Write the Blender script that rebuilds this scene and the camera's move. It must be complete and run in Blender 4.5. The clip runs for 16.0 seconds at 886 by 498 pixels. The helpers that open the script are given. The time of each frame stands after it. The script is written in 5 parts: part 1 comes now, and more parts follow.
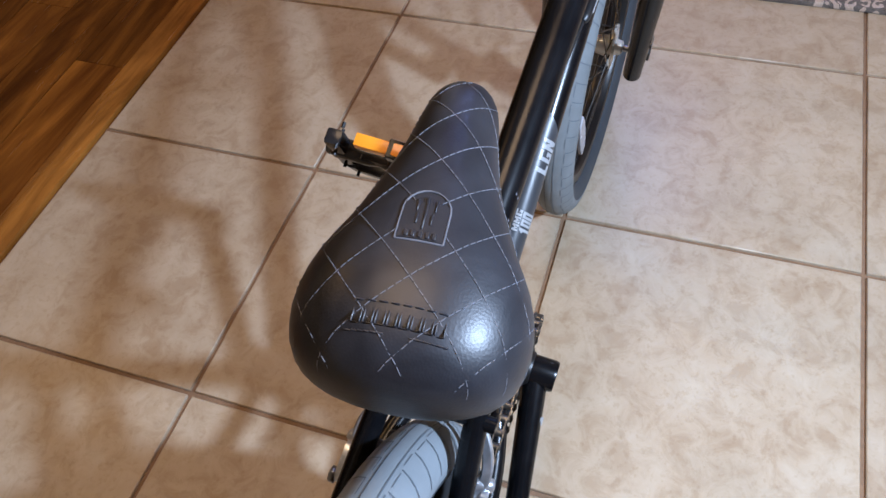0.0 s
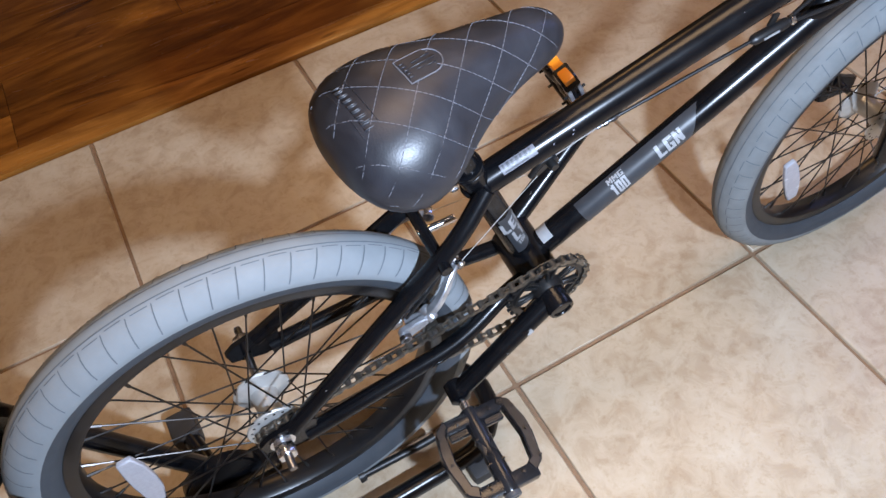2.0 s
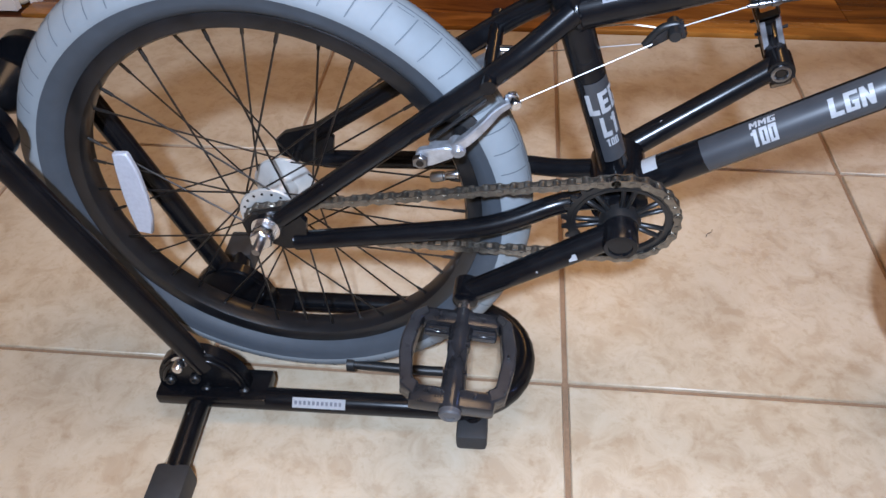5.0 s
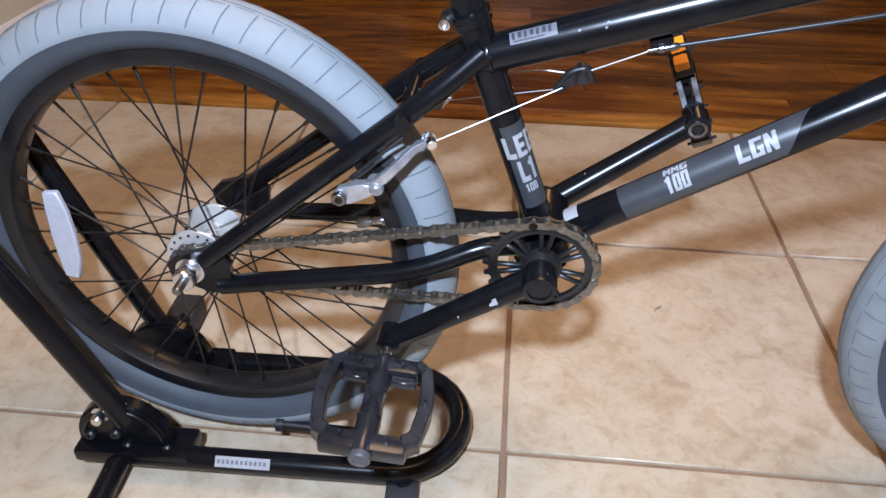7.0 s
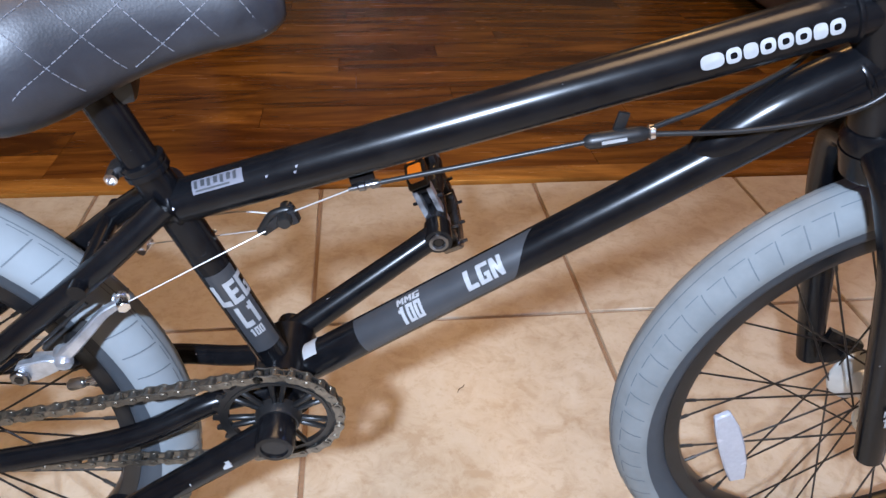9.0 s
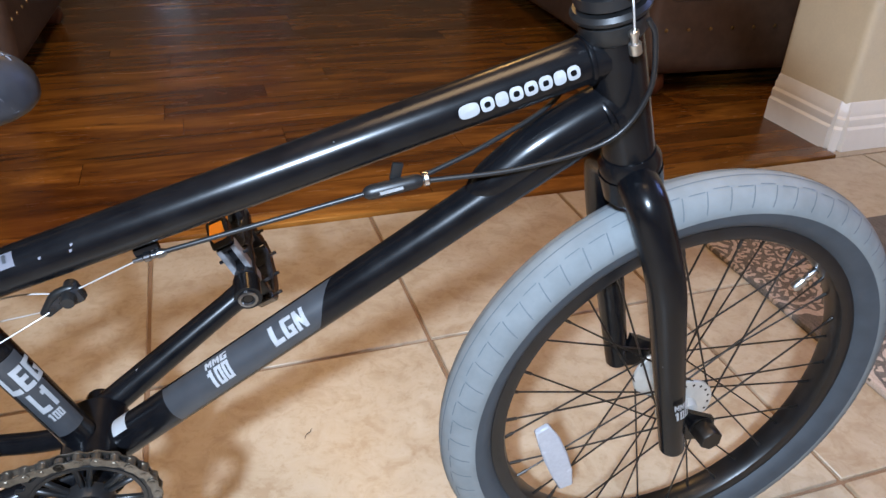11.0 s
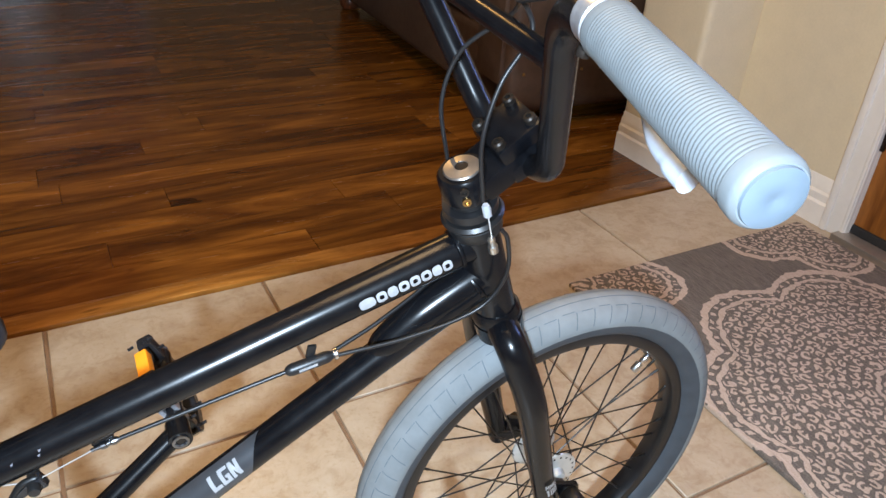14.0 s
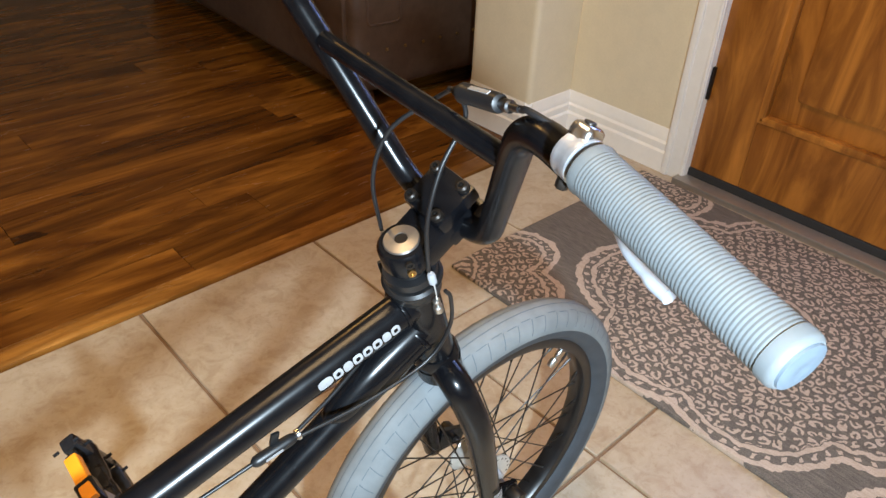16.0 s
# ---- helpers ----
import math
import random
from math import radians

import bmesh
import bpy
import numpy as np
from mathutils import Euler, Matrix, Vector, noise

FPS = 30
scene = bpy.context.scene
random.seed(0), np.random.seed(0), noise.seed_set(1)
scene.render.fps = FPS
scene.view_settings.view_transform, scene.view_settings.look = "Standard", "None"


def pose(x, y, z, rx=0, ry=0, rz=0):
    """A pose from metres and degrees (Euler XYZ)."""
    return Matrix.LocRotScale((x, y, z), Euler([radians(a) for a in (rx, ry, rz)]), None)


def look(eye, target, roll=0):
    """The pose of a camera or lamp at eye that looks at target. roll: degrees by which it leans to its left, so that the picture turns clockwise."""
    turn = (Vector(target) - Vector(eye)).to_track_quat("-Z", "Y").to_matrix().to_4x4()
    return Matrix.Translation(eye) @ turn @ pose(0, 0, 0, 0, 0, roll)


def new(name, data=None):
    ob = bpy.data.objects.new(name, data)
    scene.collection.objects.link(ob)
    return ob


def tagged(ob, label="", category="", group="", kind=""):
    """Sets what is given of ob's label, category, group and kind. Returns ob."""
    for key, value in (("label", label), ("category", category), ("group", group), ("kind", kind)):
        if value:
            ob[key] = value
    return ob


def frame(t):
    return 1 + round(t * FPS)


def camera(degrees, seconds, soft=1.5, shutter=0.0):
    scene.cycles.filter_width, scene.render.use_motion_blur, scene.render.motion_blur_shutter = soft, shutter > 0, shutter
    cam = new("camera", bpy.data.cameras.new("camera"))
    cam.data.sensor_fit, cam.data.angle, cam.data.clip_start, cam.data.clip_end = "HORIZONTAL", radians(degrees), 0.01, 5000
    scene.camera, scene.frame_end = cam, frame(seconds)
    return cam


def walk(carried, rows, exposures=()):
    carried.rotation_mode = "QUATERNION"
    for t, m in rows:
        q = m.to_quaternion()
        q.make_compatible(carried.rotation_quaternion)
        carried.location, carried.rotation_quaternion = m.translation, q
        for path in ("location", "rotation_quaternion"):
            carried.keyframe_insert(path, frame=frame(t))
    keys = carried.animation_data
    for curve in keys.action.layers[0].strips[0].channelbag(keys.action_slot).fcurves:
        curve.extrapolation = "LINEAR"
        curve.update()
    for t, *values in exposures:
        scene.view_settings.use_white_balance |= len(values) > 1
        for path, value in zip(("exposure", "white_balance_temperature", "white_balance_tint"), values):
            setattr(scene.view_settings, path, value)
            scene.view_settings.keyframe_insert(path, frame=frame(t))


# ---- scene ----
cam = camera(61.7, 16.0)

PATH = [
    (0, (-0.766, -0.589, 0.975), (0.311, -0.083, -0.632), -8.7),
    (0.5, (-0.777, -0.677, 1.023), (0.205, 0.007, -0.58), -9.4),
    (1, (-0.775, -0.785, 1.049), (0.052, 0.083, -0.552), -10.0),
    (1.5, (-0.759, -0.863, 1.048), (-0.142, 0.177, -0.546), -11.7),
    (2, (-0.71, -0.886, 1.03), (-0.271, 0.224, -0.575), -8.8),
    (2.5, (-0.699, -0.92, 1.017), (-0.412, 0.231, -0.593), -5.8),
    (3, (-0.671, -0.963, 0.995), (-0.519, 0.206, -0.62), -3.6),
    (3.5, (-0.62, -0.981, 0.941), (-0.614, 0.214, -0.663), -3.3),
    (3.7, (-0.606, -0.979, 0.902), (-0.64, 0.242, -0.682), -3.1),
    (5.8, (-0.519, -1.056, 0.747), (-0.714, 0.497, -0.498), -0.2),
    (6, (-0.513, -1.063, 0.743), (-0.718, 0.515, -0.469), 0.1),
    (6.5, (-0.495, -1.069, 0.724), (-0.694, 0.55, -0.433), 0.7),
    (7, (-0.477, -1.05, 0.717), (-0.63, 0.573, -0.441), 0.6),
    (7.5, (-0.452, -1.028, 0.728), (-0.529, 0.603, -0.427), 0.7),
    (8, (-0.422, -0.995, 0.747), (-0.411, 0.651, -0.39), 0.9),
    (8.5, (-0.39, -0.957, 0.757), (-0.291, 0.696, -0.364), 1.2),
    (9, (-0.36, -0.945, 0.767), (-0.163, 0.712, -0.337), 1.6),
    (9.5, (-0.332, -0.943, 0.775), (-0.029, 0.706, -0.314), 1.9),
    (10, (-0.314, -0.947, 0.781), (0.087, 0.694, -0.291), 2.1),
    (10.2, (-0.308, -0.947, 0.781), (0.129, 0.688, -0.285), 2.2),
    (12.3, (-0.337, -1.013, 0.815), (0.418, 0.559, -0.163), 1.3),
    (12.5, (-0.35, -1.019, 0.816), (0.448, 0.536, -0.156), 1.4),
    (13, (-0.375, -0.991, 0.857), (0.492, 0.529, -0.112), 1.7),
    (13.5, (-0.363, -0.983, 0.926), (0.509, 0.516, -0.069), 2.7),
    (14, (-0.341, -0.987, 0.983), (0.502, 0.498, -0.057), 3.4),
    (14.5, (-0.334, -1.003, 1.018), (0.502, 0.454, -0.068), 3.4),
    (15, (-0.334, -1.006, 1.059), (0.53, 0.407, -0.062), 2.8),
    (15.5, (-0.353, -0.967, 1.08), (0.651, 0.345, -0.047), 2.5),
    (16, (-0.389, -0.906, 1.071), (0.753, 0.283, -0.061), 2.7),
]
walk(cam, [(t, look(eye, target, roll)) for t, eye, target, roll in PATH], exposures=[(0, -0.22, 4850, 7), (1.5, -0.12, 5150, 8), (3.5, -0.08, 5050, 8), (6, 0.08, 5050, 9), (9.5, 0.20, 5100, 8), (12.5, 0.26, 5060, 0), (14.5, 0.28, 5310, 1), (16, 0.30, 5400, -2)])

# ---- world and lights ----
world = bpy.data.worlds.new("world")
scene.world = world
world.use_nodes = True
world.node_tree.nodes["Background"].inputs[0].default_value = (1.0, 0.84, 0.74, 1)
world.node_tree.nodes["Background"].inputs[1].default_value = 0.03


def area_lamp(name, eye, target, size, watts, colour, size_y=None, spread=180):
    d = bpy.data.lights.new(name, "AREA")
    d.energy, d.color, d.size, d.spread = watts, colour, size, radians(spread)
    if size_y:
        d.shape, d.size_y = "RECTANGLE", size_y
    ob = new(name, d)
    ob.matrix_world = look(eye, target)
    return ob


# the torch of the filming phone, held beside the bike
area_lamp("torch_lamp", (-0.54, -1.26, 1.10), (-0.15, -0.20, 0.25), 0.05, 26, (0.95, 0.96, 0.99))
# unseen soft fill for the hall's warm light, and the back room's ceiling lamp
area_lamp("hall_ceiling_lamp", (-0.3, -0.4, 2.66), (-0.3, -0.4, 0), 0.90, 34, (1.0, 0.575, 0.26))
area_lamp("room_ceiling_lamp", (0.2, 2.2, 2.62), (0.0, 0.0, 0.5), 0.12, 2.1, (1.0, 0.48, 0.12), None, 75)
# dusk light in the glass door at the far end of the room
area_lamp("glass_door_light", (-0.44, 4.74, 1.0), (-0.44, 0, 1.0), 0.20, 0.04, (0.85, 0.80, 1.0), 1.6)
area_lamp("glass_door_light", (0.06, 4.74, 1.0), (0.06, 0, 1.0), 0.42, 0.06, (0.85, 0.80, 1.0), 1.6)
# dusk light through the pane in the upper half of the front door
area_lamp("door_pane_light", (1.46, -0.50, 1.50), (0.3, -0.5, 0.4), 0.45, 6.0, (0.45, 0.50, 1.0), 0.6)

# ---- materials ----
def material(name, colour, rough=0.5, metal=0.0, spec=0.5):
    m = bpy.data.materials.new(name)
    m.use_nodes = True
    b = m.node_tree.nodes["Principled BSDF"]
    b.inputs["Base Color"].default_value = (*colour, 1)
    b.inputs["Roughness"].default_value = rough
    b.inputs["Metallic"].default_value = metal
    b.inputs["Specular IOR Level"].default_value = spec
    return m, m.node_tree, b


def node(nt, kind, **values):
    n = nt.nodes.new(kind)
    for k, v in values.items():
        n.inputs[k.replace("_", " ")].default_value = v
    return n


def ramp(nt, src, stops):
    r = nt.nodes.new("ShaderNodeValToRGB")
    e = r.color_ramp.elements
    while len(e) < len(stops):
        e.new(0.5)
    for k, (p, c) in zip(e, stops):
        k.position = p
        k.color = (*c, 1) if len(c) == 3 else c
    nt.links.new(src, r.inputs[0])
    return r.outputs[0]


def mix(nt, fac, a, b, mode="MIX"):
    n = nt.nodes.new("ShaderNodeMix")
    n.data_type, n.blend_type = "RGBA", mode
    for sock, v in ((n.inputs[0], fac), (n.inputs[6], a), (n.inputs[7], b)):
        if isinstance(v, (int, float)):
            sock.default_value = v
        elif isinstance(v, tuple):
            sock.default_value = (*v, 1)
        else:
            nt.links.new(v, sock)
    return n.outputs[2]


def noise_out(nt, vec, scale, detail=4.0, rough=0.55, distortion=0.0):
    n = node(nt, "ShaderNodeTexNoise", Scale=scale, Detail=detail, Roughness=rough, Distortion=distortion)
    nt.links.new(vec, n.inputs["Vector"])
    return n.outputs["Fac"]


def coords(nt, scale=(1, 1, 1), spread=0.0, generated=False):
    """Object coordinates, shifted by the object's own random number."""
    tc = nt.nodes.new("ShaderNodeTexCoord")
    mp = nt.nodes.new("ShaderNodeMapping")
    mp.inputs["Scale"].default_value = scale
    nt.links.new(tc.outputs["Object"], mp.inputs[0])
    if spread:
        oi = nt.nodes.new("ShaderNodeObjectInfo")
        sc = nt.nodes.new("ShaderNodeVectorMath")
        sc.operation = "SCALE"
        cb = nt.nodes.new("ShaderNodeCombineXYZ")
        for i in range(3):
            nt.links.new(oi.outputs["Random"], cb.inputs[i])
        nt.links.new(cb.outputs[0], sc.inputs[0])
        sc.inputs["Scale"].default_value = spread
        nt.links.new(sc.outputs[0], mp.inputs["Location"])
    return mp.outputs[0]


def bump(nt, bsdf, height, strength, distance):
    n = node(nt, "ShaderNodeBump", Strength=strength, Distance=distance)
    nt.links.new(height, n.inputs["Height"])
    nt.links.new(n.outputs[0], bsdf.inputs["Normal"])


def rough_range(nt, bsdf, src, lo, hi):
    n = node(nt, "ShaderNodeMapRange")
    n.inputs["To Min"].default_value, n.inputs["To Max"].default_value = lo, hi
    nt.links.new(src, n.inputs["Value"])
    nt.links.new(n.outputs[0], bsdf.inputs["Roughness"])


def simple(name, colour, rough, metal=0.0, vary=0.15, scale=60.0, relief=0.0, spec=0.5):
    """A plain surface with fine mottling in colour and gloss."""
    m, nt, b = material(name, colour, rough, metal, spec)
    v = coords(nt, spread=7.0)
    a = noise_out(nt, v, scale)
    big = noise_out(nt, v, scale * 0.12, 3)
    dark = tuple(c * (1 - vary) for c in colour)
    light = tuple(min(1, c * (1 + vary)) for c in colour)
    c1 = ramp(nt, a, [(0.3, dark), (0.7, light)])
    c2 = ramp(nt, big, [(0.3, dark), (0.7, light)])
    nt.links.new(mix(nt, 0.5, c1, c2), b.inputs["Base Color"])
    rough_range(nt, b, big, max(0.03, rough - 0.10), min(1, rough + 0.10))
    if relief:
        bump(nt, b, a, 0.5, relief)
    return m


def tile_material():
    m, nt, b = material("ceramic tile", (0.5, 0.4, 0.28), 0.35)
    v = coords(nt, spread=31.0)
    big = noise_out(nt, v, 7, 5, 0.6, 0.4)
    mid = noise_out(nt, v, 26, 6, 0.65, 0.6)
    fine = noise_out(nt, v, 95, 4, 0.6)
    c = ramp(nt, big, [(0.30, (0.42, 0.325, 0.225)), (0.5, (0.51, 0.415, 0.305)), (0.70, (0.57, 0.49, 0.385))])
    spots = ramp(nt, mid, [(0.38, (0.38, 0.275, 0.175)), (0.52, (0.54, 0.45, 0.335)), (0.70, (0.63, 0.56, 0.45))])
    c = mix(nt, 0.44, c, spots)
    specks = ramp(nt, fine, [(0.34, (0.72, 0.62, 0.5)), (0.45, (1, 1, 1))])
    c = mix(nt, 0.30, c, specks, "MULTIPLY")
    oi = nt.nodes.new("ShaderNodeObjectInfo")
    tone = ramp(nt, oi.outputs["Random"], [(0.0, (0.86, 0.855, 0.82)), (1.0, (0.95, 0.965, 0.93))])
    nt.links.new(mix(nt, 1.0, c, tone, "MULTIPLY"), b.inputs["Base Color"])
    rough_range(nt, b, mid, 0.26, 0.46)
    bump(nt, b, mid, 0.35, 0.0012)
    return m


def wood_material(name, dark, light, along="x", gloss=(0.16, 0.34), figure=1.0, spread=0.16):
    """Long grain: broad bands, fine pores, darker cathedral streaks and a few knots, each board with its own tone."""
    m, nt, b = material(name, light, 0.3, 0, 0.34)

    def along_grain(k, cross):
        return (k, cross, cross) if along == "x" else (cross, cross, k)

    v = coords(nt, along_grain(1.5, 9), spread=53.0)
    vf = coords(nt, along_grain(6, 150), spread=53.0)
    v2 = coords(nt, along_grain(1.1, 6.5), spread=91.0)
    grain = noise_out(nt, v, 1.0, 6, 0.6, 1.6)
    streak = noise_out(nt, v, 3.1, 5, 0.62, 0.8)
    pores = noise_out(nt, vf, 1.0, 3, 0.6)
    cloud = noise_out(nt, v2, 1.2, 3, 0.5, 0.9)
    knots = noise_out(nt, v2, 2.0, 3, 0.5, 2.2)
    mid = tuple(a * 0.55 + c * 0.45 for a, c in zip(dark, light))
    c = ramp(nt, grain, [(0.30, dark), (0.47, mid), (0.60, light), (0.76, tuple(k * 1.25 for k in light))])
    s = ramp(nt, streak, [(0.30, (0.58, 0.50, 0.45)), (0.55, (1, 1, 1))])
    w = ramp(nt, cloud, [(0.28, (0.50, 0.45, 0.42)), (0.66, (1.12, 1.12, 1.12))])
    p = ramp(nt, pores, [(0.34, (0.60, 0.55, 0.50)), (0.52, (1, 1, 1))])
    k = ramp(nt, knots, [(0.27, (0.16, 0.12, 0.10)), (0.36, (1, 1, 1))])
    c = mix(nt, 0.55 * figure, c, s, "MULTIPLY")
    c = mix(nt, 0.75 * figure, c, w, "MULTIPLY")
    c = mix(nt, 0.32 * figure, c, p, "MULTIPLY")
    c = mix(nt, 0.75 * figure, c, k, "MULTIPLY")
    oi = nt.nodes.new("ShaderNodeObjectInfo")
    lo, hi = 1 - 2.2 * spread, 1 + spread
    tone = ramp(nt, oi.outputs["Random"], [(0.0, (lo, lo * 0.96, lo * 0.92)), (0.55, (0.97, 0.96, 0.94)), (1.0, (hi, hi, hi * 0.98))])
    nt.links.new(mix(nt, 1.0, c, tone, "MULTIPLY"), b.inputs["Base Color"])
    rough_range(nt, b, streak, *gloss)
    bump(nt, b, mix(nt, 0.5, streak, pores), 0.22, 0.0010)
    return m


def rug_material():
    """Greyish pile with cream scrolls gathered in round medallions with scalloped rims."""
    m, nt, b = material("rug pile", (0.2, 0.18, 0.16), 0.95, 0, 0.1)
    tc = nt.nodes.new("ShaderNodeTexCoord")
    sep = nt.nodes.new("ShaderNodeSeparateXYZ")
    nt.links.new(tc.outputs["Object"], sep.inputs[0])

    def op(kind, a, c=None, e=None):
        n = nt.nodes.new("ShaderNodeMath")
        n.operation = kind
        for sock, v in zip(n.inputs, (a, c, e)):
            if v is None:
                continue
            if isinstance(v, (int, float)):
                sock.default_value = v
            else:
                nt.links.new(v, sock)
        return n.outputs[0]

    # the weave wavers by a few millimetres
    wav = node(nt, "ShaderNodeTexNoise", Scale=38.0, Detail=2.0)
    nt.links.new(tc.outputs["Object"], wav.inputs["Vector"])
    wsep = nt.nodes.new("ShaderNodeSeparateColor")
    nt.links.new(wav.outputs["Color"], wsep.inputs[0])
    x = op("ADD", sep.outputs[0], op("MULTIPLY", op("SUBTRACT", wsep.outputs[0], 0.5), 0.026))
    y = op("ADD", sep.outputs[1], op("MULTIPLY", op("SUBTRACT", wsep.outputs[1], 0.5), 0.026))
    masks, lines, fills = None, None, None

    def scrolls(d, ang, seed):
        """Comma-shaped curls in rings round a medallion's heart."""
        pitch = 0.0235
        lane = op("DIVIDE", d, pitch)
        i = op("FLOOR", lane)
        around = op("MULTIPLY", op("ADD", i, 0.5), 5.6)
        u = op("ADD", op("MULTIPLY", op("DIVIDE", ang, 2 * math.pi), op("ROUND", around)), op("MULTIPLY", i, 0.5))
        cell = op("FLOOR", u)
        pu, pv = op("SUBTRACT", op("FRACT", u), 0.5), op("SUBTRACT", op("FRACT", lane), 0.5)
        wn = nt.nodes.new("ShaderNodeTexWhiteNoise")
        cb = nt.nodes.new("ShaderNodeCombineXYZ")
        for k, q in enumerate((i, cell, seed)):
            if isinstance(q, float):
                cb.inputs[k].default_value = q
            else:
                nt.links.new(q, cb.inputs[k])
        nt.links.new(cb.outputs[0], wn.inputs["Vector"])
        turn = op("MULTIPLY", wn.outputs["Value"], 6.283)
        rr = op("SQRT", op("ADD", op("MULTIPLY", pu, pu), op("MULTIPLY", pv, pv)))
        phi = op("FRACT", op("DIVIDE", op("ADD", op("ARCTAN2", pv, pu), op("ADD", turn, 12.566)), 6.2832))
        # the curl winds inwards and thins towards its tail
        off = op("ABSOLUTE", op("SUBTRACT", rr, op("ADD", 0.16, op("MULTIPLY", phi, 0.27))))
        body = op("LESS_THAN", off, op("ADD", 0.165, op("MULTIPLY", phi, -0.080)))
        return op("MULTIPLY", body, op("LESS_THAN", phi, 0.86))

    # medallion centres and radii on the rug, from its middle
    for cx, cy, r in ((0.03, 0.03, 0.435), (-0.42, 0.66, 0.29), (0.42, 0.71, 0.32), (-0.42, -0.60, 0.30), (0.42, -0.64, 0.32)):
        dx, dy = op("SUBTRACT", x, cx), op("SUBTRACT", y, cy)
        d = op("SQRT", op("ADD", op("MULTIPLY", dx, dx), op("MULTIPLY", dy, dy)))
        ang = op("ARCTAN2", dy, dx)
        edge = op("ADD", d, op("MULTIPLY", op("ABSOLUTE", op("SINE", op("MULTIPLY", ang, 4.0))), -0.055))
        rel = op("SUBTRACT", edge, r - 0.04)
        rim = op("LESS_THAN", op("ABSOLUTE", rel), 0.0085)
        beads = op("MULTIPLY", op("GREATER_THAN", op("SINE", op("MULTIPLY", ang, 96.0)), 0.45), op("LESS_THAN", op("ABSOLUTE", op("ADD", rel, 0.018)), 0.0055))
        inside = op("LESS_THAN", rel, -0.044)
        rim2 = op("MAXIMUM", op("LESS_THAN", op("ABSOLUTE", op("ADD", rel, 0.035)), 0.006), op("LESS_THAN", op("ABSOLUTE", op("SUBTRACT", d, 0.086)), 0.005))
        petals = op("GREATER_THAN", op("SINE", op("MULTIPLY", ang, 18.0)), 0.0)
        heart = op("MULTIPLY", petals, op("MULTIPLY", op("LESS_THAN", d, 0.074), op("GREATER_THAN", d, 0.022)))
        inside = op("MULTIPLY", inside, op("GREATER_THAN", d, 0.094))
        ln = op("MAXIMUM", op("MAXIMUM", op("MAXIMUM", rim, beads), rim2), heart)
        fl = op("MULTIPLY", inside, scrolls(d, ang, cx * 7 + cy))
        fills = fl if fills is None else op("MAXIMUM", fills, fl)
        masks = inside if masks is None else op("MAXIMUM", masks, inside)
        lines = ln if lines is None else op("MAXIMUM", lines, ln)
    v = coords(nt)
    pat = op("MINIMUM", op("MAXIMUM", op("MULTIPLY", masks, fills), lines), 1.0)
    fibre = noise_out(nt, v, 420, 2)
    wear = noise_out(nt, v, 5, 4)
    shag = noise_out(nt, coords(nt, (240, 34, 60)), 1.0, 3)
    fibre = mix(nt, 0.45, fibre, shag)
    base = ramp(nt, fibre, [(0.3, (0.080, 0.071, 0.063)), (0.7, (0.250, 0.222, 0.198))])
    cream = ramp(nt, fibre, [(0.3, (0.40, 0.32, 0.26)), (0.7, (0.66, 0.56, 0.47))])
    c = mix(nt, pat, base, cream)
    c = mix(nt, 0.35, c, ramp(nt, wear, [(0.3, (0.6, 0.6, 0.6)), (0.7, (1.1, 1.1, 1.1))]), "MULTIPLY")
    nt.links.new(c, b.inputs["Base Color"])
    h = op("ADD", op("MULTIPLY", pat, 0.6), op("MULTIPLY", fibre, 0.6))
    bump(nt, b, h, 0.8, 0.003)
    return m


def paint_black():
    """Satin black tube enamel with dust, fine scuffs and a few chips."""
    m, nt, b = material("black frame enamel", (0.012, 0.012, 0.014), 0.3, 0, 0.28)
    v = coords(nt, spread=3.0)
    dust = noise_out(nt, v, 45, 5, 0.7)
    chip = noise_out(nt, v, 210, 2, 0.5)
    c = ramp(nt, dust, [(0.35, (0.0024, 0.0026, 0.0036)), (0.78, (0.0066, 0.0069, 0.0082))])
    c = mix(nt, ramp(nt, chip, [(0.785, (0, 0, 0)), (0.80, (1, 1, 1))]), c, (0.35, 0.35, 0.36))
    nt.links.new(c, b.inputs["Base Color"])
    rough_range(nt, b, dust, 0.19, 0.29)
    return m


M_PAINT = paint_black()
M_BLACK = simple("black moulded plastic", (0.008, 0.008, 0.0085), 0.42, 0, 0.4, 80, 0.0003)
M_RUBBER = simple("black rubber", (0.02, 0.02, 0.021), 0.62, 0, 0.3, 120, 0.0005)
M_CABLE = simple("black cable sheath", (0.009, 0.009, 0.010), 0.42, 0, 0.2, 90)
M_TREAD = simple("grey tyre rubber", (0.212, 0.230, 0.244), 0.72, 0, 0.10, 40, 0.0006, 0.3)
# front tyre: worn and mottled, with warm room light tinted into its grey
M_TREADWARM = simple("worn grey tyre rubber", (0.186, 0.200, 0.207), 0.72, 0, 0.22, 35, 0.0006, 0.3)
M_HUB = simple("satin hub alloy", (0.62, 0.62, 0.60), 0.38, 0.6, 0.15, 70)
# tread grey darkened for the shade inside the grooves
M_GROOVESHADE = simple("tread groove rubber", (0.105, 0.118, 0.132), 0.8, 0, 0.15, 60)
M_SIDE = simple("dark sidewall rubber", (0.050, 0.058, 0.070), 0.62, 0, 0.2, 40, 0.0004, 0.4)
M_RIM = simple("black rim anodising", (0.008, 0.008, 0.009), 0.33, 0.0, 0.7, 55, 0.0002)
M_SPOKE = simple("blackened spoke steel", (0.060, 0.056, 0.053), 0.30, 0.9, 0.3, 50)
